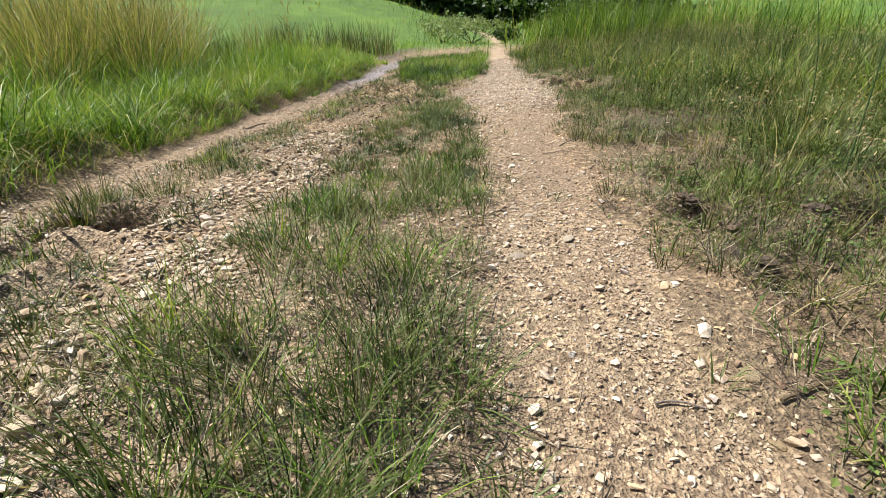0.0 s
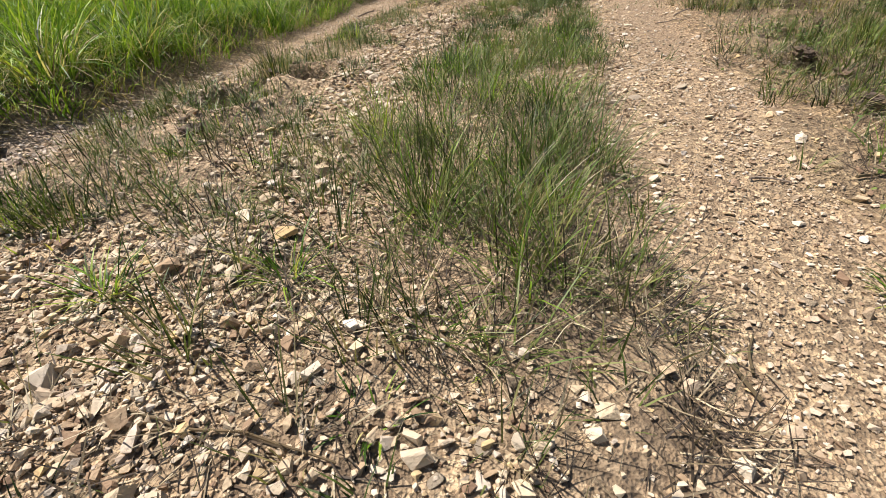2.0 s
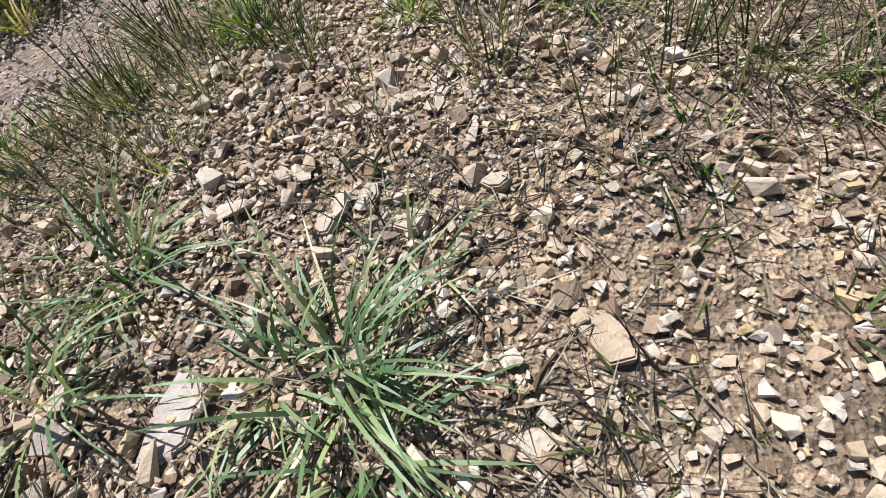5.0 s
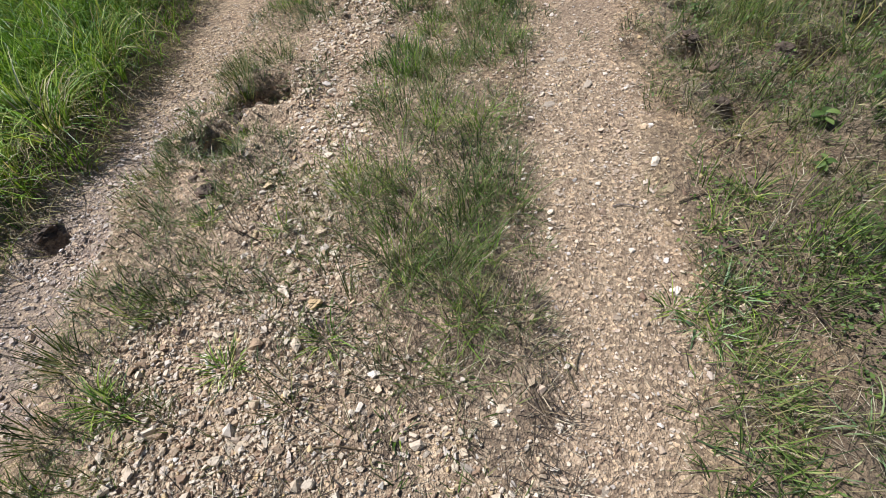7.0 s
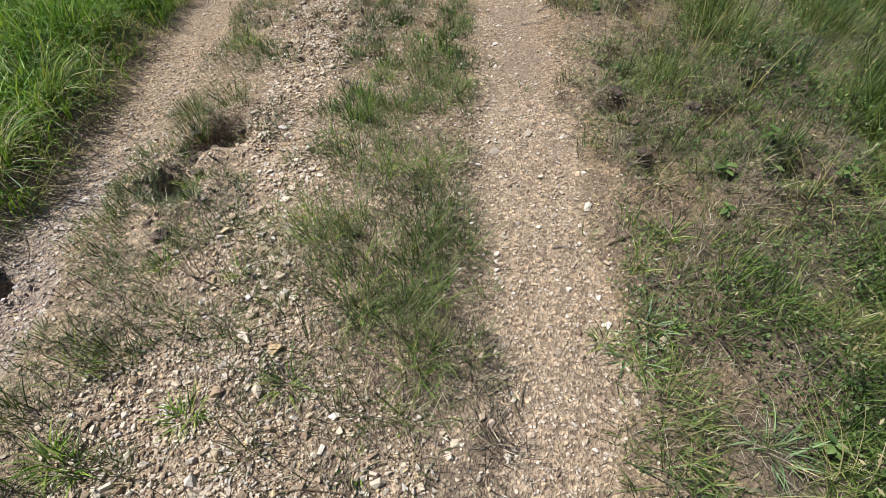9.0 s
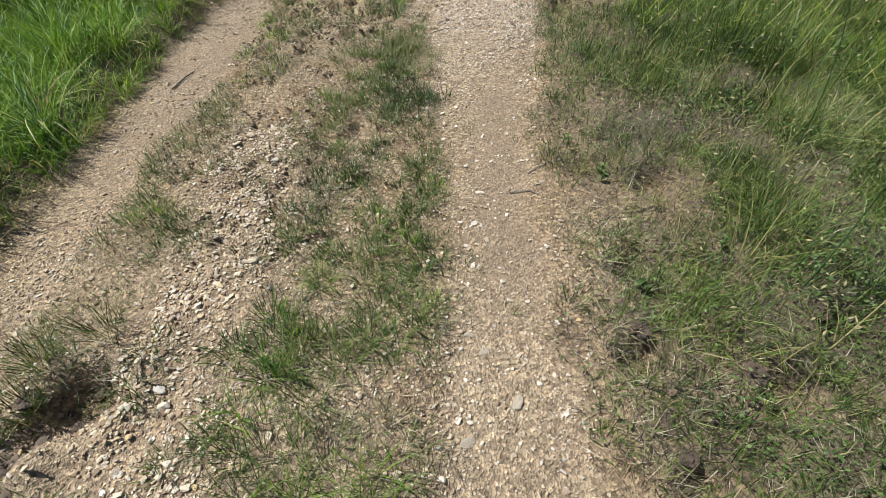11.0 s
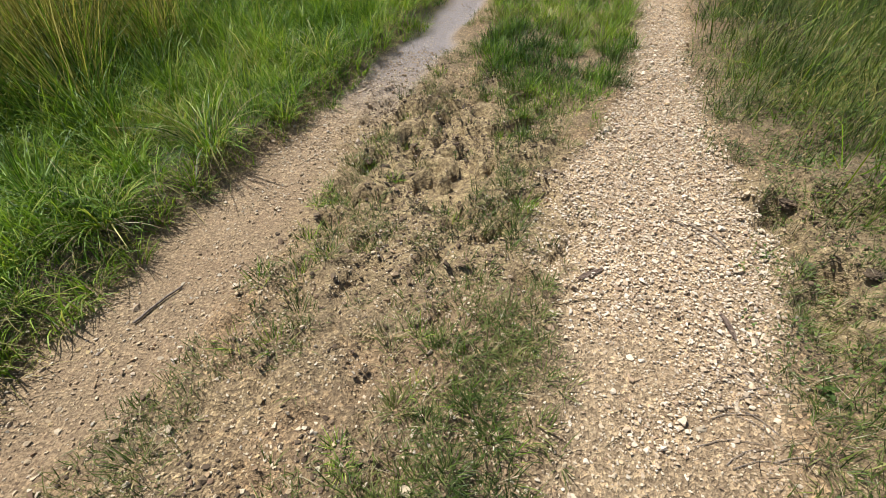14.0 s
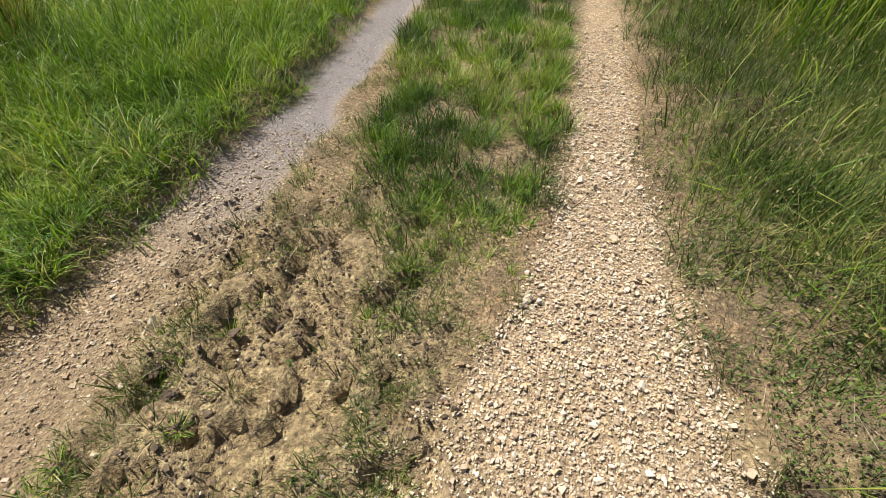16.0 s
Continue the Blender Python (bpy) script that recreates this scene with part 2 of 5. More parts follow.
def blade_material(name, stops, translucent=0.35, rough=0.5, gloss=0.28):
    """Grass: a colour for each blade, light passing through it, a satin face."""
    n = Nodes(name)
    rnd = n.attr("tone")
    col = n.mix(0.55, n.ramp(rnd, stops), n.ramp(n.noise(4.5, 4, 0.7), [(0.32, (0.46, 0.55, 0.42)), (0.5, (0.95, 0.98, 0.85)), (0.68, (1.25, 1.12, 0.80))]), "MULTIPLY")
    n.link(col, n.bsdf.inputs["Base Color"])
    n.bsdf.inputs["Roughness"].default_value = rough
    n.bsdf.inputs["Specular IOR Level"].default_value = gloss
    tr = n.add("ShaderNodeBsdfTranslucent")
    n.link(n.mix(1.0, col, (1.0, 1.0, 0.55), "MULTIPLY"), tr.inputs[0])
    mx = n.add("ShaderNodeMixShader")
    mx.inputs[0].default_value = translucent
    out = n.tree.nodes["Material Output"]
    n.link(n.bsdf.outputs[0], mx.inputs[1])
    n.link(tr.outputs[0], mx.inputs[2])
    n.link(mx.outputs[0], out.inputs[0])
    return n.mat


def wood_material(name, dark, light):
    n = Nodes(name)
    col = n.ramp(n.noise(60, 5, 0.7), [(0.3, dark), (0.7, light)])
    n.link(col, n.bsdf.inputs["Base Color"])
    n.bsdf.inputs["Roughness"].default_value = 0.8
    n.bump(n.noise(90, 4), 0.6, 0.003)
    return n.mat


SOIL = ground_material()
GRAVEL = stone_material("crushed_stone", [(0.0, (0.20, 0.125, 0.075)), (0.16, (0.35, 0.245, 0.14)), (0.38, (0.52, 0.41, 0.26)), (0.70, (0.67, 0.57, 0.41)), (0.84, (0.50, 0.44, 0.355)), (0.92, (0.58, 0.42, 0.19)), (1.0, (0.74, 0.68, 0.56))])
CREAM = stone_material("cream_stone", [(0.0, (0.30, 0.205, 0.13)), (0.12, (0.49, 0.37, 0.245)), (0.38, (0.67, 0.55, 0.395)), (0.70, (0.80, 0.695, 0.545)), (0.9, (0.62, 0.55, 0.46)), (1.0, (0.68, 0.50, 0.29))])
GREY = stone_material("grey_pebble", [(0.0, (0.28, 0.225, 0.17)), (0.3, (0.44, 0.37, 0.29)), (0.65, (0.56, 0.48, 0.39)), (1.0, (0.68, 0.60, 0.50))])
RUT = stone_material("rut_pebble", [(0.0, (0.24, 0.162, 0.098)), (0.3, (0.41, 0.312, 0.198)), (0.65, (0.53, 0.42, 0.285)), (0.9, (0.66, 0.57, 0.43)), (1.0, (0.48, 0.435, 0.37))])
ROCK = stone_material("pale_rock", [(0.0, (0.45, 0.375, 0.26)), (0.3, (0.55, 0.465, 0.335)), (0.55, (0.45, 0.375, 0.275)), (0.75, (0.50, 0.365, 0.175)), (1.0, (0.49, 0.44, 0.365))], True)
FRESH = blade_material("fresh_grass", [(0.0, (0.018, 0.046, 0.004)), (0.28, (0.062, 0.138, 0.011)), (0.55, (0.17, 0.285, 0.025)), (0.78, (0.31, 0.41, 0.052)), (0.90, (0.43, 0.43, 0.12)), (1.0, (0.54, 0.47, 0.25))], 0.36)
VERGE = blade_material("verge_blades", [(0.0, (0.010, 0.019, 0.004)), (0.28, (0.036, 0.062, 0.010)), (0.52, (0.094, 0.146, 0.024)), (0.72, (0.185, 0.240, 0.050)), (0.85, (0.32, 0.32, 0.115)), (0.92, (0.20, 0.145, 0.07)), (1.0, (0.48, 0.42, 0.26))], 0.27)
WIRY = blade_material("wiry_grass", [(0.0, (0.016, 0.027, 0.006)), (0.25, (0.044, 0.068, 0.014)), (0.5, (0.095, 0.135, 0.028)), (0.72, (0.175, 0.195, 0.058)), (0.86, (0.27, 0.215, 0.11)), (1.0, (0.47, 0.40, 0.25))], 0.2)
FIELD = blade_material("field_grass", [(0.0, (0.045, 0.095, 0.008)), (0.35, (0.12, 0.22, 0.015)), (0.7, (0.21, 0.33, 0.025)), (0.9, (0.30, 0.38, 0.045)), (1.0, (0.42, 0.40, 0.12))], 0.36, 0.7, 0.08)
BLUE = blade_material("sedge_blades", [(0.0, (0.085, 0.140, 0.055)), (0.4, (0.17, 0.255, 0.115)), (0.75, (0.27, 0.35, 0.16)), (0.9, (0.40, 0.40, 0.19)), (1.0, (0.50, 0.43, 0.24))], 0.3, 0.4)
STRAW = blade_material("dry_straw", [(0.0, (0.11, 0.082, 0.050)), (0.4, (0.22, 0.175, 0.115)), (0.75, (0.35, 0.29, 0.20)), (1.0, (0.48, 0.42, 0.31))], 0.12, 0.7, 0.12)
LEAF = blade_material("broad_leaf", [(0.0, (0.038, 0.064, 0.014)), (0.5, (0.090, 0.140, 0.032)), (1.0, (0.18, 0.235, 0.066))], 0.3, 0.5)
DEAD = blade_material("brown_litter", [(0.0, (0.020, 0.014, 0.010)), (0.4, (0.060, 0.042, 0.028)), (0.7, (0.14, 0.105, 0.065)), (0.88, (0.30, 0.245, 0.165)), (1.0, (0.48, 0.42, 0.31))], 0.06, 0.7)
HEADS = blade_material("seed_head", [(0.0, (0.16, 0.125, 0.060)), (0.5, (0.29, 0.225, 0.115)), (1.0, (0.46, 0.38, 0.22))], 0.3, 0.7, 0.1)
REED = blade_material("reed_stem", [(0.0, (0.10, 0.115, 0.030)), (0.4, (0.22, 0.22, 0.060)), (0.7, (0.36, 0.30, 0.125)), (1.0, (0.48, 0.40, 0.22))], 0.40, 0.6, 0.15)
PALE = blade_material("pale_leaf", [(0.0, (0.13, 0.18, 0.06)), (0.5, (0.22, 0.28, 0.11)), (1.0, (0.36, 0.40, 0.20))], 0.3, 0.5)
TWIG = wood_material("weathered_twig", (0.09, 0.065, 0.048), (0.30, 0.24, 0.18))
BARK = wood_material("tree_bark", (0.035, 0.028, 0.02), (0.12, 0.10, 0.075))
CANOPY = blade_material("tree_leaf", [(0.0, (0.025, 0.05, 0.012)), (0.5, (0.045, 0.085, 0.02)), (1.0, (0.08, 0.13, 0.03))], 0.3)
CLOD = stone_material("earth_clod", [(0.0, (0.052, 0.035, 0.021)), (0.5, (0.095, 0.067, 0.039)), (1.0, (0.19, 0.137, 0.080))])

# ---- ground: one sheet out to the horizon ----


def spaced(a, b, fine, reach, growth):
    mid = list(np.arange(a, b, fine))
    lo, hi, s = [], [], fine
    while not hi or hi[-1] < reach:
        s *= growth
        lo.append((lo[-1] if lo else a) - s)
        hi.append((hi[-1] if hi else mid[-1]) + s)
    return np.array(lo[::-1] + mid + hi)


GX, GY = spaced(-1.9, 2.2, 0.023, 900, 1.17), spaced(-0.8, 6.4, 0.026, 900, 1.17)
mx_, my_ = np.meshgrid(GX, GY)
fx, fy = mx_.ravel(), my_.ravel()
fz = height(fx, fy)
nx, ny = len(GX), len(GY)
i0 = (np.arange(ny - 1)[:, None] * nx + np.arange(nx - 1)[None]).ravel()
quads = np.stack((i0, i0 + 1, i0 + nx + 1, i0 + nx), 1).ravel()
rr, rl = in_right_rut(fx, fy), in_left_rut(fx, fy)
left_bank = 1 - step(fx, rut_l(fy)[0] - 0.20, rut_l(fy)[0] - 0.02)
right_bank = step(fx, np.interp(fy, G_Y, G_EDGE) - 0.1, np.interp(fy, G_Y, G_EDGE) + 0.3)
shoulder = 1.6 * (1 - step(fy, 0.4, 3.0)) * step(fx, -1.4, -1.1) * (1 - step(fx, -0.1, 0.2))
g_attr = np.clip(np.maximum(rr * (0.55 - 0.35 * step(fy, 1.4, 2.0) * (1 - step(fy, 2.8, 3.3)) + 0.42 * step(fy, 3.2, 4.0)), (0.25 + 0.3 * step(fy, 4.2, 5.0)) * rl) + 0.5 * shoulder, 0, 1)
strip = 1 - step(np.abs(fx - (rut_r(fy)[0] + rut_r(fy)[1]) / 2 - 0.05 + wob(fx, fy, 0.06, 23)), 0.06, 0.20)
red_earth = np.clip(0.5 * rl * step(fy, 2.4, 3.2) * (1 - step(fy, 4.8, 5.6)) + 0.6 * rr * strip * step(fy, 1.3, 1.8) * (1 - step(fy, 2.8, 3.3)), 0, 1)
# litter mask; along the left bank it also paints the dark gap under the overhang
litter_shade = np.clip(0.85 * left_bank + 0.75 * right_bank * (0.42 + 0.15 * step(fy, 1.2, 1.8) + (0.58 - 0.15 * step(fy, 1.2, 1.8)) * step(fx - np.interp(fy, G_Y, G_EDGE) + 1.6 * (fractal(fx, fy, 0.3, 3, 22) - 0.5), 0.35, 0.8)) + 0.2 * (1 - np.maximum(rr, rl)) * step(fractal(fx, fy, 0.3, 3, 21), 0.45, 0.65), 0, 0.92) * (1 - mud(fx, fy))
off_track = np.maximum(step(rut_l(fy)[0] - fx, 0.5, 1.4), step(fx - np.interp(fy, G_Y, G_EDGE), 0.9, 1.9))
meadow = np.maximum(step(np.hypot(fx, fy - 3), 9, 16), 0.85 * off_track) * (1 - np.maximum(rr, rl))
ground_mesh = fast_mesh("ground", np.stack((fx, fy, fz), 1), quads, np.full(len(i0), 4), SOIL,
                        {"gravel": g_attr, "iron": red_earth, "mud": mud(fx, fy), "litter": litter_shade, "open": (0.5 - 0.28 * step(fy, 1.2, 1.8) * (1 - step(fy, 3.6, 4.2))) * (1 - np.maximum(rr, rl)) * (1 - mud(fx, fy)) * (1 - 0.8 * np.clip(shoulder, 0, 1) * (1 - step(fx, -0.65, -0.35))) * (1 + 0.9 * step(fx, -0.5, -0.3) * (1 - step(fy, 0.2, 0.6))), "silt_sheen": rl * np.maximum(step(fy, 5.2, 6.6), 0.22 * (1 - step(fy, 1.0, 1.9))), "meadow": meadow}, True)
tagged(new("ground", ground_mesh), "stony earth farm track with two wheel ruts and a grassy middle", "ground", kind="structure")

# ---- loose stone ----


def hull_template(points, flat, seed):
    """A broken stone: the hull of random points in a flattened box."""
    r = np.random.default_rng(seed)
    p = r.uniform(-1, 1, (points, 3))
    p = p / (np.abs(p) ** 2.2).sum(1, keepdims=True) ** (1 / 2.2) * r.uniform(0.88, 1.0, (points, 1))
    p[:, 1] *= r.uniform(0.6, 0.95)
    p[:, 2] *= flat * r.uniform(0.75, 1.25)
    bm = bmesh.new()
    for q in p:
        bm.verts.new(q)
    res = bmesh.ops.convex_hull(bm, input=bm.verts)
    bmesh.ops.delete(bm, geom=[g for g in res["geom_interior"] if isinstance(g, bmesh.types.BMVert)], context="VERTS")
    bmesh.ops.triangulate(bm, faces=bm.faces)
    bm.verts.index_update()
    v = np.array([q.co for q in bm.verts])
    f = np.array([[q.index for q in g.verts] for g in bm.faces])
    bm.free()
    return v, f


CHIP = [hull_template(15, 0.50, 100 + k) for k in range(28)]
GRIT = [hull_template(9, 0.52, 200 + k) for k in range(20)]


def turn(yaw, tilt, roll):
    """Rotation matrices from arrays of angles."""
    cy, sy, ct, st, cr, sr = np.cos(yaw), np.sin(yaw), np.cos(tilt), np.sin(tilt), np.cos(roll), np.sin(roll)
    o, z = np.ones_like(yaw), np.zeros_like(yaw)
    rz = np.array([[cy, -sy, z], [sy, cy, z], [z, z, o]]).transpose(2, 0, 1)
    rx = np.array([[o, z, z], [z, ct, -st], [z, st, ct]]).transpose(2, 0, 1)
    ry = np.array([[cr, z, sr], [z, o, z], [-sr, z, cr]]).transpose(2, 0, 1)
    return rz @ rx @ ry


def chips(x, y, size, sink=0.15, lift=0.0, forms=CHIP):
    """Angular stone chips lying on the ground, as flat arrays."""
    vs, fs, base = [], [], 0
    kind = rng.integers(0, len(forms), len(x))
    for k, (tv, tf) in enumerate(forms):
        j = np.nonzero(kind == k)[0]
        n = len(j)
        if not n:
            continue
        shape = np.stack((rng.uniform(0.85, 1.2, n), rng.uniform(0.8, 1.15, n), rng.uniform(0.7, 1.3, n)), 1)
        v = tv[None] * shape[:, None] * (size[j] / 2)[:, None, None]
        v = np.einsum("nij,nkj->nki", turn(rng.uniform(0, 6.28, n), rng.normal(0, 0.28, n), rng.normal(0, 0.28, n)), v)
        z = height(x[j], y[j]) + size[j] * 0.5 * (0.5 - sink) + lift * rng.random(n)
        v += np.stack((x[j], y[j], z), 1)[:, None]
        vs.append(v.reshape(-1, 3))
        fs.append((tf[None] + base + len(tv) * np.arange(n)[:, None, None]).reshape(-1))
        base += n * len(tv)
    return np.concatenate(vs), np.concatenate(fs)


def scatter(per_m2, x0, x1, y0, y1, density):
    """Random places, kept by a density in 0..1."""
    n = int(per_m2 * (x1 - x0) * (y1 - y0))
    x, y = rng.uniform(x0, x1, n), rng.uniform(y0, y1, n)
    keep = rng.random(n) < density(x, y)
    return x[keep], y[keep]


def stone_stuff(name, label, per_m2, area, sizes, density, mat=None, lift=0.0):
    x, y = scatter(per_m2, *area, density)
    s = np.clip(np.exp(rng.normal(math.log(sizes[0]), sizes[1], len(x))), 0.004, 0.05)
    v, f = chips(x, y, s, lift=lift, forms=GRIT if sizes[0] < 0.0129 else CHIP)
    return tagged(new(name, fast_mesh(name, v, f, np.full(len(f) // 3, 3), mat or GRAVEL)), label, "gravel", kind="stuff")


def heap(x, y):
    lo = rut_r(y)[0]
    return in_right_rut(x, y) * (0.35 + 0.65 * np.maximum(step(x - lo, 0.06, 0.30), step(y, 4.6, 5.1))) * step(y + 1.1 * (fractal(x, y, 0.3, 3, 66) - 0.5), 3.3, 3.9) * (1 - 0.6 * step(y, 5.5, 8))


def rut_near(x, y):
    return in_right_rut(x, y) * (1 - step(y, 3.4, 4.1)) * (1 - (0.6 + 0.32 * (1 - step(np.abs(x - (rut_r(y)[0] + rut_r(y)[1]) / 2 - 0.05), 0.05, 0.18))) * step(y, 1.4, 1.9) * (1 - step(y, 2.8, 3.3))) * (0.55 + 0.45 * step(fractal(x, y, 0.3, 3, 63), 0.38, 0.6))


def shoulder_at(x, y):
    w = (1 - step(y + 0.35 * (fractal(x, y, 0.3, 2, 60) - 0.5), 0.12, 0.55)) * step(x, -1.22, -0.98) * (1 - step(x, np.interp(y, [-0.75, -0.2, 0.2], [0.0, -0.18, -0.55]), np.interp(y, [-0.75, -0.2, 0.2], [0.25, 0.10, -0.25])))
    w = w * (1 - 0.42 * step(x, -0.52, -0.34) * step(y, -0.32, -0.20))
    return np.clip(w, 0, 1) * (0.5 + 0.5 * step(fractal(x, y, 0.22, 3, 61), 0.38, 0.54))


def tongue_at(x, y):
    """The pebbly lane between the left grass and the hump."""
    mid = np.interp(y, [0.2, 0.7, 1.2, 2.3, 3.0], [-0.60, -0.66, -0.62, -0.48, -0.38]) + wob(x, y, 0.08, 68)
    return step(y, 0.1, 0.5) * (1 - step(y, 2.5, 3.2)) * (1 - step(np.abs(x - mid), 0.08, 0.25)) * (0.35 + 0.65 * step(fractal(x, y, 0.18, 3, 69), 0.38, 0.56))


def elsewhere(x, y):
    ok = step(x, rut_l(y)[0], rut_l(y)[1]) * (1 - step(x, rut_r(y)[1] + 0.05, rut_r(y)[1] + 0.35))
    return ok * (0.15 + 0.85 * step(fractal(x, y, 0.35, 3, 64), 0.42, 0.64)) * (1 - 0.85 * in_right_rut(x, y)) * (1 - 0.85 * mud(x, y))


stone_stuff("gravel", "pale crushed limestone gravel heaped in the rut", 6300, (0.4, 2.6, 3.2, 8.0), (0.0118, 0.42), heap, CREAM, lift=0.008)
stone_stuff("gravel_fines", "fine cream chippings between larger gravel", 4600, (0.4, 2.2, 3.2, 7.0), (0.0105, 0.25), heap, CREAM)
stone_stuff("rut_gravel", "small tan pebbles pressed into the bare rut", 8200, (-0.3, 1.6, -0.7, 4.1), (0.0084, 0.38), rut_near, RUT)
stone_stuff("rut_stones", "pale stones lying loose in the bare rut", 420, (-0.3, 1.6, -0.7, 4.1), (0.0150, 0.36), lambda x, y: in_right_rut(x, y) * (0.25 + 0.75 * step(np.abs(x - (rut_r(y)[0] + rut_r(y)[1]) / 2 - 0.05), 0.08, 0.2)), CREAM)
stone_stuff("pale_wash", "pale grey pebbles washed along the wheel rut", 4300, (-2.1, -0.8, -0.7, 2.0), (0.0115, 0.38), lambda x, y: in_left_rut(x, y) * (1 - step(y, 1.1, 1.9)) * (0.4 + 0.6 * step(fractal(x, y, 0.4, 3, 62), 0.35, 0.58)), GREY)
stone_stuff("wash_gravel", "grey-brown washed gravel in the wheel rut", 3700, (-2.1, 0.3, -0.6, 6.6), (0.0125, 0.36),
            lambda x, y: in_left_rut(x, y) * step(y, 1.0, 1.8) * (1 - 0.75 * step(y, 1.8, 2.6) * (1 - step(y, 4.2, 5.0))) * (0.3 + 0.7 * step(fractal(x, y, 0.4, 3, 62), 0.35, 0.58)), RUT)
stone_stuff("wet_gravel", "lilac-grey wet gravel in the far rut", 900, (-0.9, 1.2, 6.0, 11.0), (0.0125, 0.3), in_left_rut, GREY)
stone_stuff("shoulder_gravel", "angular cream and ochre stones on the shoulder", 15500, (-1.5, 0.3, -0.75, 0.8), (0.0108, 0.46), shoulder_at, lift=0.003)
stone_stuff("lane_gravel", "small tan stones in the lane beside the hump", 9000, (-1.2, 0.0, 0.0, 3.3), (0.0129, 0.40), tongue_at, GRAVEL)
stone_stuff("shoulder_grit", "crumbled stone grit among shoulder stones", 7000, (-1.5, 0.2, -0.75, 1.2), (0.0075, 0.25), lambda x, y: np.maximum(shoulder_at(x, y), 0.5 * tongue_at(x, y)))
stone_stuff("scattered_grit", "scattered pebbles on trodden earth", 1500, (-1.6, 1.9, -0.7, 6.0), (0.0115, 0.42), elsewhere, GRAVEL)
stone_stuff("strip_grit", "fine pale grit over the trodden middle strip", 3000, (-1.3, 0.6, 0.7, 4.3), (0.0092, 0.35), lambda x, y: step(x, rut_l(y)[1] - 0.1, rut_l(y)[1] + 0.08) * (1 - in_right_rut(x, y)) * (0.35 + 0.65 * step(fractal(x, y, 0.22, 3, 67), 0.40, 0.6)))
stone_stuff("earth_crumbs", "dark crumbs of dried mud", 2600, (-1.0, 2.2, 1.6, 6.4), (0.0130, 0.40), lambda x, y: np.maximum(mud(x, y) * step(fractal(x, y, 0.2, 2, 65), 0.43, 0.56), step(x, rut_l(y)[1], rut_l(y)[1] + 0.15) * (1 - step(x, 0.3, 0.5)) * (1 - in_right_rut(x, y)) * 0.5 * step(y, 2.2, 2.8) * step(fractal(x, y, 0.16, 3, 46), 0.52, 0.60)), CLOD)

# ---- single stones that can be told apart ----


def stone_mesh(seed, flat):
    """A weathered slab: hull, cut edges, small bevel."""
    v, f = hull_template(26, flat, 500 + seed)
    bm = bmesh.new()
    vs = [bm.verts.new(p) for p in v]
    for t in f:
        bm.faces.new([vs[i] for i in t])
    bmesh.ops.dissolve_limit(bm, angle_limit=radians(14), verts=bm.verts, edges=bm.edges)
    bmesh.ops.bevel(bm, geom=bm.edges[:], offset=0.06, segments=1, affect="EDGES", clamp_overlap=True)
    bmesh.ops.triangulate(bm, faces=bm.faces)
    me = bpy.data.meshes.new("stone")
    bm.to_mesh(me)
    bm.free()
    me.materials.append(ROCK)
    return me


STONE = [stone_mesh(k, (0.26, 0.40, 0.48, 0.32)[k % 4]) for k in range(12)]


def lay_stone(x, y, size, k, label, spin=None):
    ob = new("stone", STONE[k % len(STONE)])
    tilt = rng.normal(0, 0.12, 2)
    ob.matrix_world = Matrix.Translation((x, y, float(height(x, y)) + 0.02 * size)) @ pose(0, 0, 0, math.degrees(tilt[0]), math.degrees(tilt[1]), rng.uniform(0, 360) if spin is None else spin) @ Matrix.Diagonal((size / 2 * rng.uniform(0.9, 1.25), size / 2 * rng.uniform(0.75, 1.05), size / 2 * rng.uniform(0.55, 0.85) * (0.6 if size > 0.05 else 1.0), 1))
    return tagged(ob, label, "stone", "loose stones on the track")


SHOULDER_A = [(-1.17, -0.13, 0.029), (-0.82, -0.09, 0.030), (-0.76, -0.05, 0.032), (-0.87, -0.03, 0.036), (-0.88, -0.14, 0.025), (-0.53, -0.04, 0.031), (-0.52, -0.06, 0.018),
              (-0.44, -0.07, 0.021), (-0.54, -0.09, 0.018), (-0.59, -0.16, 0.032), (-0.58, -0.11, 0.019), (-0.24, -0.09, 0.030), (-0.43, -0.02, 0.027), (-0.65, -0.08, 0.018),
              (-0.66, -0.25, 0.048), (-0.76, -0.27, 0.032), (-0.73, -0.22, 0.027), (-0.69, -0.30, 0.027), (-0.79, -0.31, 0.028), (-0.74, -0.29, 0.023), (-0.75, -0.33, 0.022), (-0.83, -0.36, 0.027)]
SHOULDER_B = [(-0.79, -0.43, 0.030), (-0.85, -0.47, 0.034), (-0.89, -0.51, 0.028), (-0.85, -0.52, 0.022), (-1.15, -0.46, 0.027), (-0.88, -0.47, 0.024),
              (-0.50, -0.27, 0.024), (-0.54, -0.27, 0.026), (-0.20, -0.17, 0.040), (-0.41, -0.36, 0.024), (-0.26, -0.32, 0.025), (-0.29, -0.26, 0.022),
              (-0.26, -0.13, 0.020), (-0.29, -0.13, 0.020), (-0.28, -0.34, 0.020), (-0.24, -0.29, 0.022), (-0.75, -0.06, 0.046), (-0.24, -0.08, 0.029), (-0.86, -0.34, 0.020)]
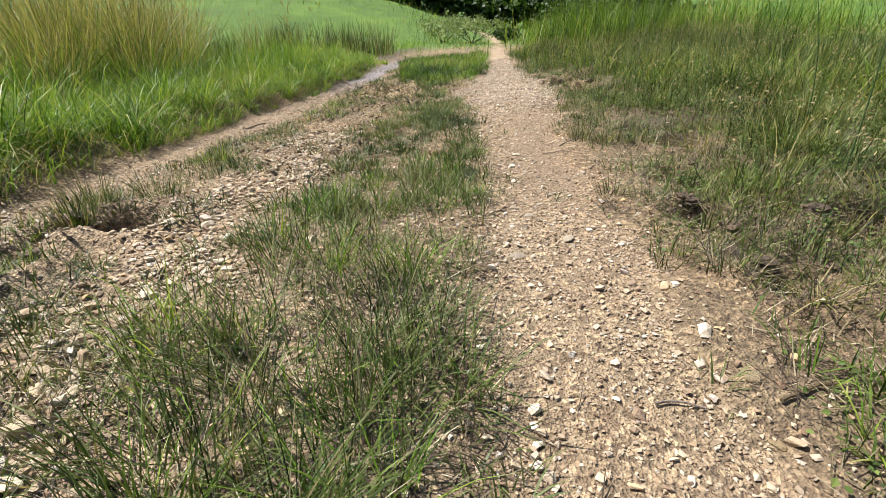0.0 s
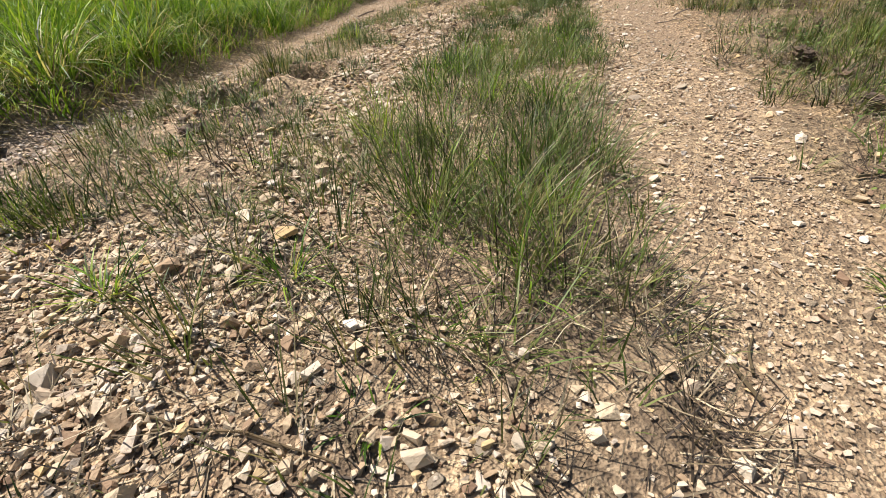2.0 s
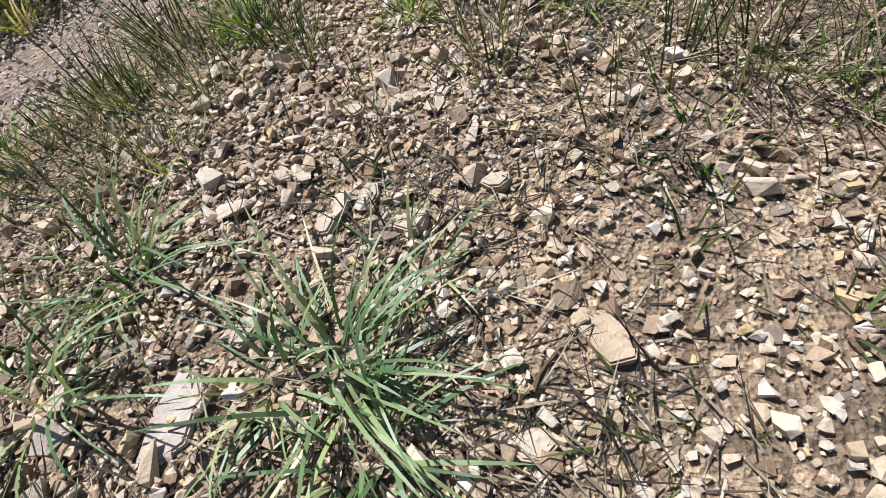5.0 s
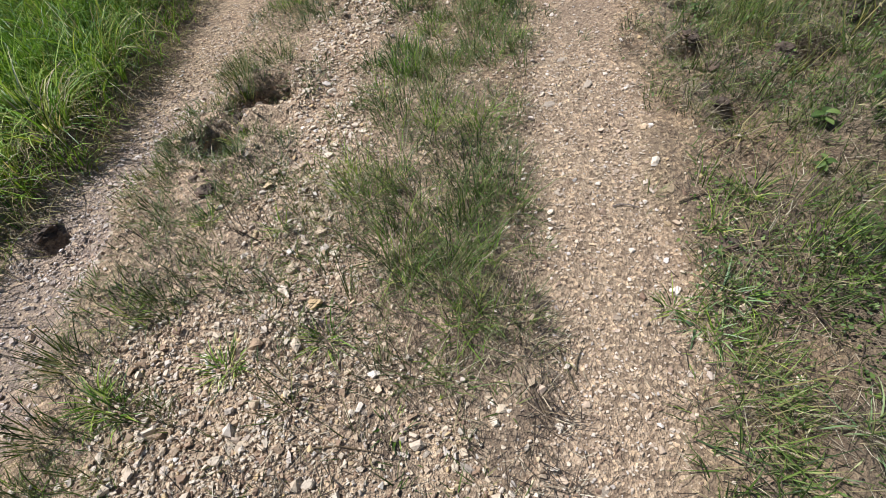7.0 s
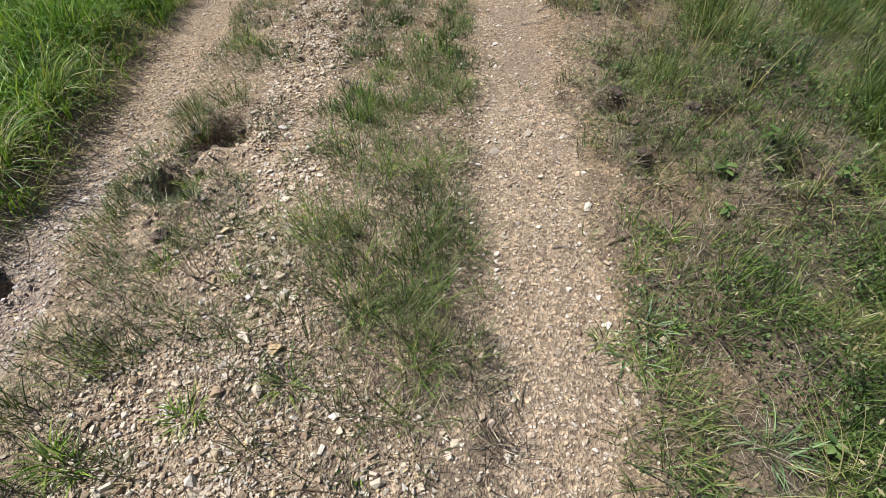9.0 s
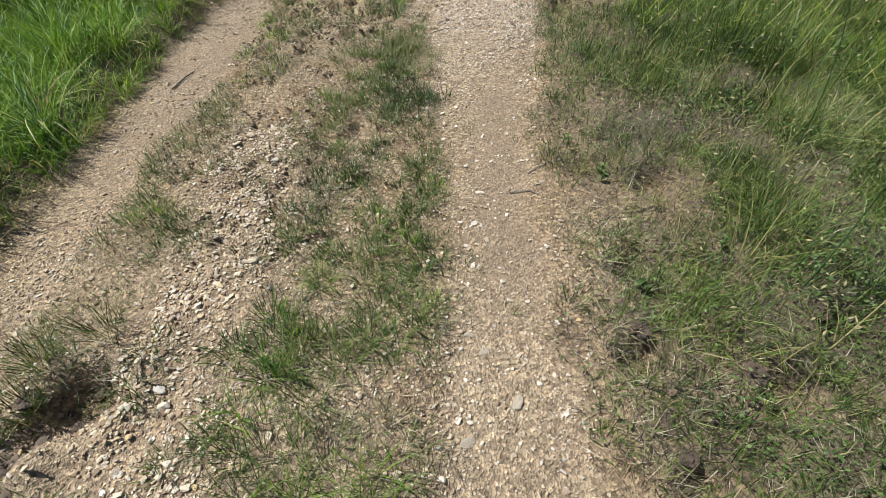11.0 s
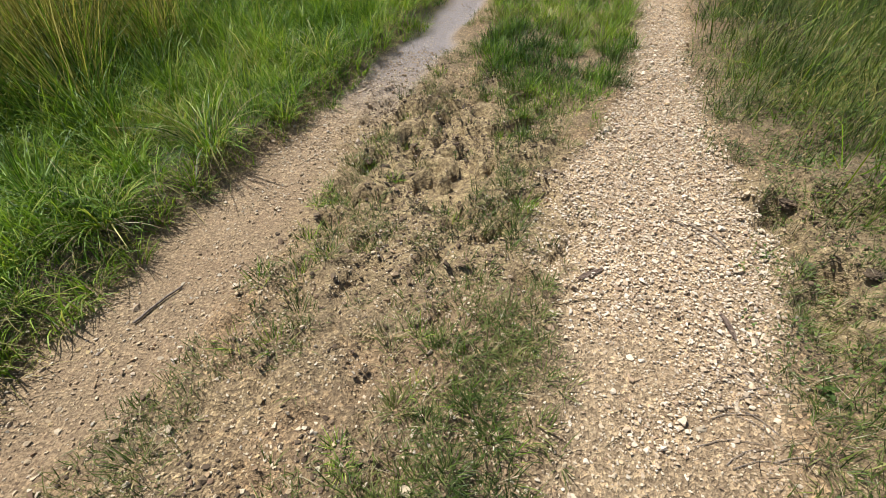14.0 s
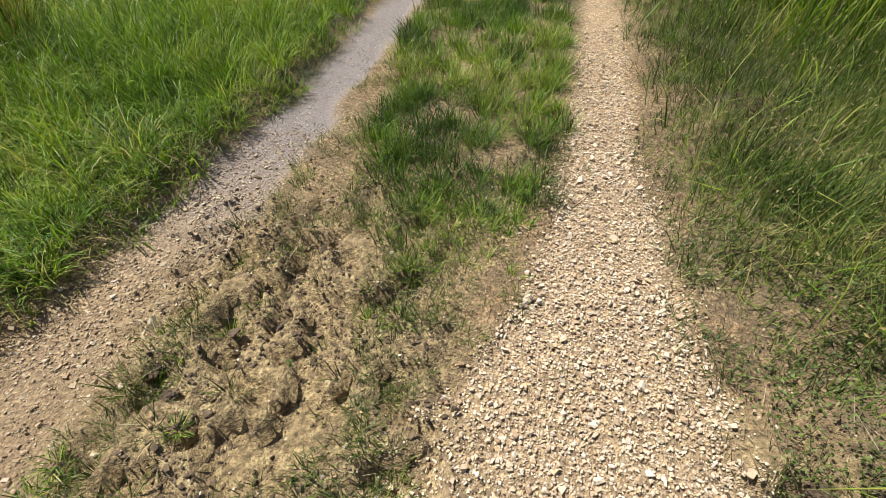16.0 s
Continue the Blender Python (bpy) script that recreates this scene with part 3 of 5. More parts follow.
TRACK_A = [(-0.57, 0.82, 0.066), (-0.90, 0.82, 0.037), (-1.32, 1.16, 0.055), (-1.18, 1.16, 0.046), (-0.89, 1.02, 0.033), (0.31, 1.11, 0.058), (0.49, 1.20, 0.052), (0.43, 1.39, 0.050),
           (0.40, 1.46, 0.040), (0.58, 0.58, 0.043), (0.53, 0.46, 0.034), (-0.63, 0.31, 0.051), (0.27, 0.16, 0.030), (0.41, 0.00, 0.026), (-0.49, 0.99, 0.035), (0.10, -0.25, 0.030), (-0.84, 0.39, 0.024)]
TRACK_B = [(0.52, 1.33, 0.034), (0.49, 1.33, 0.030), (0.57, 1.88, 0.033), (0.52, 2.26, 0.037), (-0.67, 1.21, 0.030), (-0.49, 2.30, 0.036), (1.23, 4.53, 0.045), (1.11, 4.80, 0.048), (1.08, 4.99, 0.037),
           (1.46, 4.56, 0.036), (0.93, 4.78, 0.033), (-0.57, 5.45, 0.042), (1.33, 4.99, 0.032), (1.01, 4.49, 0.041), (1.29, 4.51, 0.036), (1.12, 4.69, 0.036), (1.07, 4.23, 0.063), (0.97, 3.88, 0.047), (-0.16, 3.53, 0.029)]
k = 0
for group_, label in ((SHOULDER_A, "pale angular limestone piece among shoulder gravel"), (SHOULDER_B, "cream limestone slab half sunk in stony earth"),
                      (TRACK_A, "whitish stone lying loose on trodden earth"), (TRACK_B, "pale stone lying on the gravelled track")):
    for px, py, size in group_:
        lay_stone(px, py, size * 0.98, k, label)
        k += 1


def slab(x, y, long, wide, spin, label):
    """A flat split piece with a chipped outline, lying half sunk."""
    bm = bmesh.new()
    low, high = [], []
    for i in range(7):
        a = 6.283 * i / 7 + rng.uniform(-0.3, 0.3)
        r = rng.uniform(0.8, 1.12) / max(abs(math.cos(a)), abs(math.sin(a)) * 0.96) ** 0.6
        px, py = 0.5 * long * r * math.cos(a) * 0.92, 0.5 * wide * r * math.sin(a) * 0.92
        low.append(bm.verts.new((px * 1.03, py * 1.03, -0.012)))
        high.append(bm.verts.new((px, py, 0.004 + rng.uniform(-0.002, 0.002))))
    bm.faces.new(low[::-1])
    bm.faces.new(high)
    for i in range(7):
        bm.faces.new((low[i], low[(i + 1) % 7], high[(i + 1) % 7], high[i]))
    bmesh.ops.bevel(bm, geom=[e for e in bm.edges if all(v.co.z > 0 for v in e.verts)], offset=0.0022, segments=2, affect="EDGES", clamp_overlap=True)
    me = bpy.data.meshes.new("stone")
    bm.to_mesh(me)
    bm.free()
    me.materials.append(ROCK)
    ob = new("stone", me)
    ob.matrix_world = pose(x, y, float(height(x, y)) + 0.006, rng.uniform(-6, 6), rng.uniform(-6, 6), spin)
    return tagged(ob, label, "stone", "loose stones on the track")


slab(-0.415, -0.305, 0.072, 0.040, -28, "long whitish limestone slab bedded among small stones")
slab(-0.758, -0.500, 0.100, 0.048, -72, "large pale grey limestone slab beside a sedge tuft")
slab(-0.635, -0.237, 0.042, 0.032, 20, "flat cream limestone piece among ochre stones")
slab(-0.735, -0.262, 0.036, 0.030, -40, "flat pale limestone piece among ochre stones")
slab(-0.70, -0.212, 0.036, 0.028, 70, "ochre yellow stone piece on the stony shoulder")
slab(-0.56, -0.165, 0.036, 0.024, 10, "pale tilted stone piece on the stony shoulder")
slab(-0.725, -0.065, 0.040, 0.026, 60, "cream three-cornered stone on the shoulder")
slab(-0.785, -0.09, 0.034, 0.024, 0, "tan flat stone on the stony shoulder")
slab(-0.45, -0.41, 0.046, 0.034, 15, "flat cream stone bedded in shoulder gravel")
slab(-0.74, -0.405, 0.042, 0.032, 80, "pale flat stone beside a sedge tuft")
placed = 0
while placed < 150:
    px, py = rng.uniform(-1.4, 1.7), rng.uniform(-0.7, 6.2)
    w = max(float(heap(px, py)), float(shoulder_at(px, py)), 0.5 * float(in_left_rut(px, py)), 0.25 * float(elsewhere(px, py)))
    if rng.random() < w:
        lay_stone(px, py, rng.uniform(0.020, 0.034), k, "tan stone lying among the gravel")
        k += 1
        placed += 1

# ---- grass ----


def blades(x, y, tall, width, lean, droop, segments=3, azimuth=None, z=None):
    """Curved tapering blades as flat arrays: vertices, corners, face sizes."""
    n = len(x)
    az = rng.uniform(0, 6.283, n) if azimuth is None else azimuth
    lean = np.abs(rng.normal(lean, 0.22, n)) if np.isscalar(lean) else lean
    dirx, diry = np.cos(az), np.sin(az)
    face = az + math.pi / 2 + rng.normal(0, 0.5, n)
    sx, sy = np.cos(face), np.sin(face)
    z0 = (height(x, y) - 0.006) if z is None else z
    rows = []
    out, up = np.zeros(n), np.zeros(n)
    for k in range(segments + 1):
        u = k / segments
        if k:
            a = np.clip(lean + droop * (u - 0.5 / segments), 0, 2.6)
            out, up = out + tall / segments * np.sin(a), up + tall / segments * np.cos(a)
        up_ = np.maximum(up, 0.003)
        if k == segments:
            rows.append(np.stack((x + dirx * out, y + diry * out, z0 + up_), 1))
        else:
            w = width * (1 - 0.7 * u ** 1.6) * 0.5
            for s in (-1, 1):
                rows.append(np.stack((x + dirx * out + s * sx * w, y + diry * out + s * sy * w, z0 + up_), 1))
    v = np.stack(rows, 1)
    per = 2 * segments + 1
    idx, sizes = [], []
    for k in range(segments - 1):
        idx += [2 * k, 2 * k + 1, 2 * k + 3, 2 * k + 2]
        sizes.append(4)
    idx += [2 * segments - 2, 2 * segments - 1, 2 * segments]
    sizes.append(3)
    f = (np.array(idx)[None] + per * np.arange(n)[:, None]).ravel()
    return v.reshape(-1, 3), f, np.tile(sizes, n), np.repeat(rng.random(n), per)


def grass_stuff(name, label, mat, x, y, tall, width, lean, droop, segments=3, azimuth=None, tuft=None):
    v, f, s, tone = blades(x, y, tall, width, lean, droop, segments, azimuth)
    if tuft is not None:
        patch = np.repeat(fractal(x, y, 0.6, 3, 57), 2 * segments + 1) - 0.36
        tone = np.clip(0.45 * tone + 0.27 * np.repeat(rng.random(tuft.max() + 1)[tuft], 2 * segments + 1) + 0.9 * patch, 0, 1)
    return tagged(new(name, fast_mesh(name, v, f, s, mat, {"tone": tone})), label, "grass", kind="stuff")


def tufted(cx, cy, each, spread):
    """Blades gathered in tufts round the given centres: places, outward directions, tuft numbers."""
    i = np.repeat(np.arange(len(cx)), each)
    a, r = rng.uniform(0, 6.283, len(i)), spread * np.sqrt(rng.random(len(i)))
    bias = rng.uniform(0, 6.283, len(cx))[i]
    az = np.arctan2(np.sin(a) + 0.5 * np.sin(bias), np.cos(a) + 0.5 * np.cos(bias)) + rng.normal(0, 0.4, len(i))
    return cx[i] + r * np.cos(a), cy[i] + r * np.sin(a), az, i


def left_density(x, y):
    e = rut_l(y)[0] - x + wob(x, y, 0.12, 71)
    return step(e, -0.05, 0.12) * (0.5 + 0.5 * fractal(x, y, 0.5, 2, 72)) * (1 - 0.85 * step(e, 1.5, 3.0)) * step(y, -1.6, -0.7)


def right_density(x, y):
    e = x - np.interp(y, G_Y, G_EDGE) + wob(x, y, 0.16, 73)
    return ((0.72 - 0.18 * (1 - step(y, 1.6, 2.6))) * step(e, -0.25, 0.03) + (0.28 + 0.18 * (1 - step(y, 1.6, 2.6))) * step(e, 0.15, 0.7)) * (0.35 + 0.65 * step(fractal(x, y, 0.45, 3, 74), 0.32, 0.55)) * (1 - 0.8 * step(e, 2.0, 3.4)) * step(y, -1.6, -0.7)


HUMP_Y = [-1, 0.1, 0.3, 0.9, 1.5, 2.0, 3.0, 4.0, 4.8, 5.3, 6.5, 9.5, 18]
HUMP_LO = [-0.3, -0.3, -0.40, -0.50, -0.38, -0.27, -0.04, 0.12, 0.34, 0.45, 0.22, 0.60, 2.7]
HUMP_HI = [-0.2, -0.1, 0.0, 0.08, 0.28, 0.38, 0.55, 0.60, 0.6, 1.02, 1.4, 2.1, 4.2]


def hump(x, y):
    """The grassy middle between the ruts."""
    gap = step(y, 0.0, 0.2) * (1 - 0.75 * step(y, 3.65, 4.1) * (1 - step(y, 5.0, 5.5)))
    return inside(x, y, np.interp(y, HUMP_Y, HUMP_LO), np.interp(y, HUMP_Y, HUMP_HI), 0.07, 81) * gap


def sparse(x, y):
    """Thin wiry growth over the whole unrutted track."""
    bare = np.maximum(in_right_rut(x, y), in_left_rut(x, y))
    ge = np.interp(y, G_Y, G_EDGE)
    ok = step(x, rut_l(y)[1] - 0.12, rut_l(y)[1] + 0.05) * (1 - step(x, ge + 0.5, ge + 1.0))
    pale = step(y, 2.2, 2.7) * (1 - step(y, 3.7, 4.1)) * step(x, -0.62, -0.5) * (1 - step(x, -0.1, 0.05))
    return ok * (1 - 0.97 * bare) * (1 - 0.5 * pale) * step(fractal(x, y, 0.22, 3, 91), 0.46, 0.56) * (0.25 + 0.75 * step(y, 0.0, 0.5))


def beside_left(x, y, reach):
    e = rut_l(y)[0] - x + wob(x, y, 0.10, 71)
    return step(e, -0.06, 0.03) * (1 - step(e, reach * 0.6, reach))


# bank beside the left rut: tufts of long arching blades
for nm, y0, y1, per, each, wide, segs in (("bank_grass", -1.5, 4.6, 120, 24, 1.1, 4), ("far_bank_grass", 4.6, 9.5, 95, 22, 1.3, 3)):
    cx, cy = scatter(per, -4.6, 0.4, y0, y1, left_density)
    x, y, az, i = tufted(cx, cy, each, 0.055)
    edge = np.clip(rut_l(cy)[0] - cx, 0, 2)
    tall = ((0.17 + (0.17 + 0.13 * (1 - step(cy, 2.0, 3.6))) * step(edge, 0.0, 0.7) + 0.17 * step(edge, 0.6, 1.5)) * (0.45 + 1.1 * fractal(cx, cy, 0.42, 2, 58)) * rng.uniform(0.6, 1.35, len(cx)))[i] * rng.uniform(0.45, 1.15, len(x))
    grass_stuff(nm, "lush bright green grass bank beside the wheel rut", FRESH, x, y, tall, rng.uniform(0.0035, 0.0075, len(x)) * wide, rng.uniform(0.05, 0.6, len(x)), rng.uniform(0.2, 2.1, len(x)), segs, az, i)
# right verge: a mat of short blades, taller and longer away from the rut
def verge_edge(x, y):
    return x - np.interp(y, G_Y, G_EDGE)


def verge_cover(x, y):
    e = verge_edge(x, y) + wob(x, y, 0.14, 73)
    worn = 1 - step(y, 1.0, 1.7)
    bald = step(fractal(x, y, 0.30, 3, 74), 0.34, 0.50)
    grown = worn * (0.45 * step(e, -0.2, 0.05) + 0.55 * step(e, 0.15, 0.5)) + (1 - worn) * (0.25 * step(e, -0.18, -0.04) + 0.75 * step(e, -0.02, 0.16))
    return grown * np.maximum(0.25 + 0.75 * bald, grown_over(y)) * (1 - 0.9 * mud(x, y)) * (1 - 0.7 * step(e, 2.6, 3.8))


def grown_over(y):
    """Where the verge grass reaches the rut without bare patches."""
    return np.maximum(step(y, 4.7, 5.4), 0.9 * step(y, 2.4, 2.8) * (1 - step(y, 3.5, 3.8)))


def loose_blades(name, label, mat, x, y, tall, width, lean, droop, segments, patch):
    """Blades that grow singly; the tone drifts from patch to patch."""
    v, f, s, tone = blades(x, y, tall, width, lean, droop, segments)
    tone = np.clip(0.72 * tone + 0.9 * (np.repeat(fractal(x, y, patch, 3, 55), 2 * segments + 1) - 0.36), 0, 1)
    return tagged(new(name, fast_mesh(name, v, f, s, mat, {"tone": tone})), label, "grass", kind="stuff")


for nm, area, per, wide in (("verge_grass", (0.3, 3.6, -1.0, 4.6), 10500, 1.0), ("far_verge_grass", (0.6, 4.9, 4.6, 9.5), 6200, 1.2)):
    x, y = scatter(per, *area, verge_cover)
    e, n = verge_edge(x, y), len(x)
    mound = np.maximum(2.1 * np.clip(fractal(x, y, 0.24, 2, 75) - 0.22, 0.08, 0.7), 0.55 * grown_over(y))
    high = 0.14 * step(e, 1.7, 2.8) + 0.34 * step(y, 6.5, 9.0) * step(e, 0.5, 1.4)
    tall = ((0.075 + 0.055 * step(e, 0.1, 0.6) + 0.09 * step(e, 0.6, 1.5)) * mound + 0.05 * step(y, 4.9, 5.8) + high * (0.5 + 0.5 * mound)) * np.exp(rng.normal(0, 0.33, n))
    keep = rng.random(n) < 0.25 + 0.75 * step(mound, 0.25, 0.75)
    x, y, tall, high, n = x[keep], y[keep], tall[keep], high[keep], int(keep.sum())
    loose_blades(nm, "rough green verge grass beside the stony rut", VERGE, x, y, tall, rng.uniform(0.0022, 0.0047, n) * wide, rng.uniform(0.1, 1.5, n) * (1 - 0.6 * step(high, 0.1, 0.4)), rng.uniform(-0.6, 1.7, n), 2, 0.22)
    cx, cy = scatter(per * 0.0042, *area, lambda x, y: verge_cover(x, y) * step(verge_edge(x, y), 0.15, 0.7))
    x, y, az, i = tufted(cx, cy, 13, 0.06)
    tall = ((0.14 + 0.16 * step(verge_edge(cx, cy), 0.5, 1.4) + 0.12 * step(verge_edge(cx, cy), 1.5, 2.6)) * rng.uniform(0.6, 1.4, len(cx)))[i] * rng.uniform(0.5, 1.15, len(x))
    grass_stuff(nm.replace("grass", "tufts"), "longer arching grass tufts in the verge", VERGE if wide == 1.0 else FRESH, x, y, tall, rng.uniform(0.0024, 0.0042, len(x)) * wide, rng.uniform(0.05, 1.2, len(x)), rng.uniform(0.6, 2.6, len(x)), 4, az, i)
x, y = scatter(2300, 0.3, 2.9, -0.9, 6.0, lambda x, y: step(verge_edge(x, y) + wob(x, y, 0.12, 78), -0.22, 0.0) * (1 - 0.7 * step(verge_edge(x, y), 0.9, 1.6)) * (1 - 0.8 * step(y, 4.2, 5.0)) * (0.3 + 0.7 * step(fractal(x, y, 0.2, 3, 79), 0.40, 0.58)))
n = len(x)
loose_blades("verge_thatch", "brown and bleached dead thatch low in the verge", DEAD, x, y, rng.uniform(0.03, 0.11, n), rng.uniform(0.0016, 0.0034, n), rng.uniform(0.5, 1.6, n), rng.uniform(-0.5, 0.8, n), 2, 0.25)
x, y = scatter(420, 0.5, 4.6, -0.8, 9.0, lambda x, y: verge_cover(x, y) * step(verge_edge(x, y), 0.05, 0.4))
n = len(x)
tall = rng.uniform(0.10, 0.24, n) + 0.18 * step(verge_edge(x, y), 0.8, 2.2)
lean, az = rng.uniform(0.0, 0.45, n), rng.uniform(0, 6.283, n)
v, f, sz, tone = blades(x, y, tall, np.full(n, 0.0022), lean, np.zeros(n), 2, az)
tagged(new("verge_stems", fast_mesh("verge_stems", v, f, sz, WIRY, {"tone": tone})), "thin flowering stems standing in the verge", "grass", kind="stuff")
top = np.stack((x + np.cos(az) * tall * np.sin(lean), y + np.sin(az) * tall * np.sin(lean), height(x, y) + tall * np.cos(lean)), 1)
m = turn(rng.uniform(0, 6.28, n), rng.uniform(-1.2, 1.2, n), rng.uniform(-1.2, 1.2, n))
q = np.array([[-0.6, 0, 0], [0, -0.22, 0.05], [0.6, 0, 0], [0, 0.22, 0.05]])
v = np.einsum("nij,kj->nki", m, q) * rng.uniform(0.008, 0.020, n)[:, None, None] + top[:, None]
tagged(new("verge_seed_heads", fast_mesh("verge_seed_heads", v.reshape(-1, 3), np.arange(4 * n), np.full(n, 4), HEADS, {"tone": np.repeat(0.4 + 0.6 * rng.random(n), 4)})), "small pale seed heads over the verge grass", "grass", kind="stuff")
# coarser grass carrying the verge and the bank on into the field
def outer(x, y):
    right = step(verge_edge(x, y), 0.1, 0.5) * np.maximum(step(verge_edge(x, y), 1.6, 2.6), 1 - step(y, -1.6, -0.8))
    left = step(rut_l(y)[0] - x, 0.1, 0.4) * np.maximum(step(rut_l(y)[0] - x, 1.5, 2.6), 1 - step(y, -1.6, -0.8))
    far = 1 - step(np.hypot(x, y - 3), 5.0, 9.0 + 2 * fractal(x, y, 1.5, 2, 57))
    return np.maximum(right, left) * far * (0.35 + 0.65 * step(fractal(x, y, 0.9, 3, 56), 0.38, 0.58))


for nm, x0, x1, mt in (("outer_verge", -0.9, 9.5, VERGE), ("outer_bank", -9.5, -0.9, FRESH)):
    x, y = scatter(900, x0, x1, -6.0, 10.0, outer)
    n = len(x)
    loose_blades(nm, "rough green grass between track and open field", mt, x, y, rng.uniform(0.12, 0.34, n) * (0.5 + fractal(x, y, 0.6, 2, 54)), rng.uniform(0.005, 0.010, n), rng.uniform(0.0, 1.2, n), rng.uniform(-0.2, 1.9, n), 2, 0.5)
# short loose blades filling the bank beside the left rut
x, y = scatter(3300, -4.2, 0.3, -1.2, 8.0, lambda x, y: left_density(x, y) * (1 - 0.75 * step(rut_l(y)[0] - x, 1.0, 1.8)))
n = len(x)
tall = (0.07 + 0.14 * step(rut_l(y)[0] - x, 0.05, 0.5)) * (0.5 + fractal(x, y, 0.25, 2, 76)) * np.exp(rng.normal(0, 0.3, n))
loose_blades("bank_blades", "short bright green grass filling the bank", FRESH, x, y, tall, rng.uniform(0.0025, 0.006, n), rng.uniform(0.0, 1.1, n), rng.uniform(-0.2, 2.0, n), 2, 0.3)
# dry and seeding tufts among the green of verge and bank
cx, cy = scatter(44, 0.7, 4.2, -0.6, 8.0, lambda x, y: right_density(x, y) * (0.3 * step(verge_edge(x, y), 0.1, 0.5) + 0.6 * step(verge_edge(x, y), 1.0, 1.6)))
x, y, az, i = tufted(cx, cy, 14, 0.05)
grass_stuff("verge_straw", "tan dry grass tufts standing in the verge", REED, x, y, rng.uniform(0.14, 0.42, len(x)), rng.uniform(0.0018, 0.0036, len(x)), rng.uniform(0.05, 1.1, len(x)), rng.uniform(0.5, 2.3, len(x)), 4, az, i)
cx, cy = scatter(16, -4.2, 0.2, -0.6, 9.0, lambda x, y: left_density(x, y) * step(rut_l(y)[0] - x, 0.2, 0.6))
x, y, az, i = tufted(cx, cy, 14, 0.05)
grass_stuff("bank_straw", "tan dry grass tufts standing in the bank", REED, x, y, rng.uniform(0.2, 0.55, len(x)), rng.uniform(0.003, 0.005, len(x)), rng.uniform(0.05, 0.7, len(x)), rng.uniform(0.3, 1.8, len(x)), 3, az, i)
# hump
cx, cy = scatter(640, -0.9, 2.3, -0.1, 9.0, lambda x, y: hump(x, y) * (0.10 + 0.80 * step(fractal(x, y, 0.12, 3, 82), 0.43, 0.56)) * (1 - 0.35 * step(y, 5.0, 5.6)) * (1 - 0.38 * (1 - step(y, 1.3, 2.0))) * (1 - 0.2 * step(y, 1.8, 2.3) * (1 - step(y, 3.9, 4.3))))
x, y, az, i = tufted(cx, cy, 19, 0.042)
tall = (0.075 + 0.075 * (1 - step(y, 1.0, 1.9)) + 0.065 * step(y, 5.2, 6.4)) * rng.uniform(0.4, 1.35, len(x))
green = (rng.random(len(cx)) < 0.18 - 0.13 * step(cy, 1.8, 2.4) + 0.56 * step(cy, 4.9, 5.6))[i]
for flag, mat, nm, lab in ((True, FRESH, "hump_grass", "short green grass on the hump between ruts"), (False, WIRY, "wiry_grass", "dark wiry grass on the hump between ruts")):
    m = green == flag
    grass_stuff(nm, lab, mat, x[m], y[m], tall[m], rng.uniform(0.0022, 0.0046, m.sum()) * (1 - 0.3 * (1 - step(y[m], 1.0, 1.9)) + 0.5 * step(y[m], 5.0, 6.0)), rng.uniform(0.05, 0.8, m.sum()), rng.uniform(0.1, 1.3, m.sum()), 3, az[m], i[m])
# thin growth over the bare middle
cx, cy = scatter(560, -1.6, 1.9, -0.75, 7.5, sparse)
x, y, az, i = tufted(cx, cy, 11, 0.035)
grass_stuff("sparse_grass", "thin dark grass stubble scattered over stony earth", WIRY, x, y, rng.uniform(0.02, 0.085, len(x)), rng.uniform(0.0020, 0.0038, len(x)), rng.uniform(0.1, 1.0, len(x)), rng.uniform(0.1, 1.0, len(x)), 2, az, i)
# low dark growth between the left rut and the lane
x, y = scatter(5200, -1.45, -0.2, -0.35, 3.6, lambda x, y: step(x, rut_l(y)[1] - 0.06, rut_l(y)[1] + 0.05) * (1 - step(x, rut_l(y)[1] + 0.28, rut_l(y)[1] + 0.46)) * step(fractal(x, y, 0.22, 3, 92), 0.45, 0.54))
n = len(x)
loose_blades("strip_grass", "low dark grass along the rut edge", WIRY, x, y, rng.uniform(0.02, 0.075, n) * (0.6 + fractal(x, y, 0.2, 2, 98)), rng.uniform(0.0018, 0.0036, n), rng.uniform(0.0, 1.2, n), rng.uniform(-0.4, 1.2, n), 2, 0.2)
# straw: matted litter and bleached edges
x, y = scatter(2600, -2.4, 2.9, -0.75, 7.0, lambda x, y: np.clip(0.18 * sparse(x, y) + 0.12 * hump(x, y) + 0.9 * beside_left(x, y, 0.3) + 0.24 * step(right_density(x, y), 0.02, 0.12) + 0.15 * step(x, 0.7, 0.9) * (1 - step(x, 1.4, 1.8)) * (1 - step(y, 1.2, 1.9)), 0, 1))
grass_stuff("dry_straw", "bleached dead straw matted at the grass edges", STRAW, x, y, rng.uniform(0.03, 0.12, len(x)), rng.uniform(0.0018, 0.0035, len(x)), rng.uniform(0.9, 1.5, len(x)), rng.uniform(0.0, 0.4, len(x)), 2)
x, y = scatter(1000, -2.4, 0.3, -0.9, 8.0, lambda x, y: beside_left(x, y, 0.30))
grass_stuff("hanging_straw", "grey dead grass hanging from the bank edge", REED, x, y, rng.uniform(0.07, 0.26, len(x)), rng.uniform(0.0022, 0.0045, len(x)), rng.uniform(0.2, 1.0, len(x)), rng.uniform(0.7, 1.7, len(x)), 4, rng.normal(0.0, 0.9, len(x)))
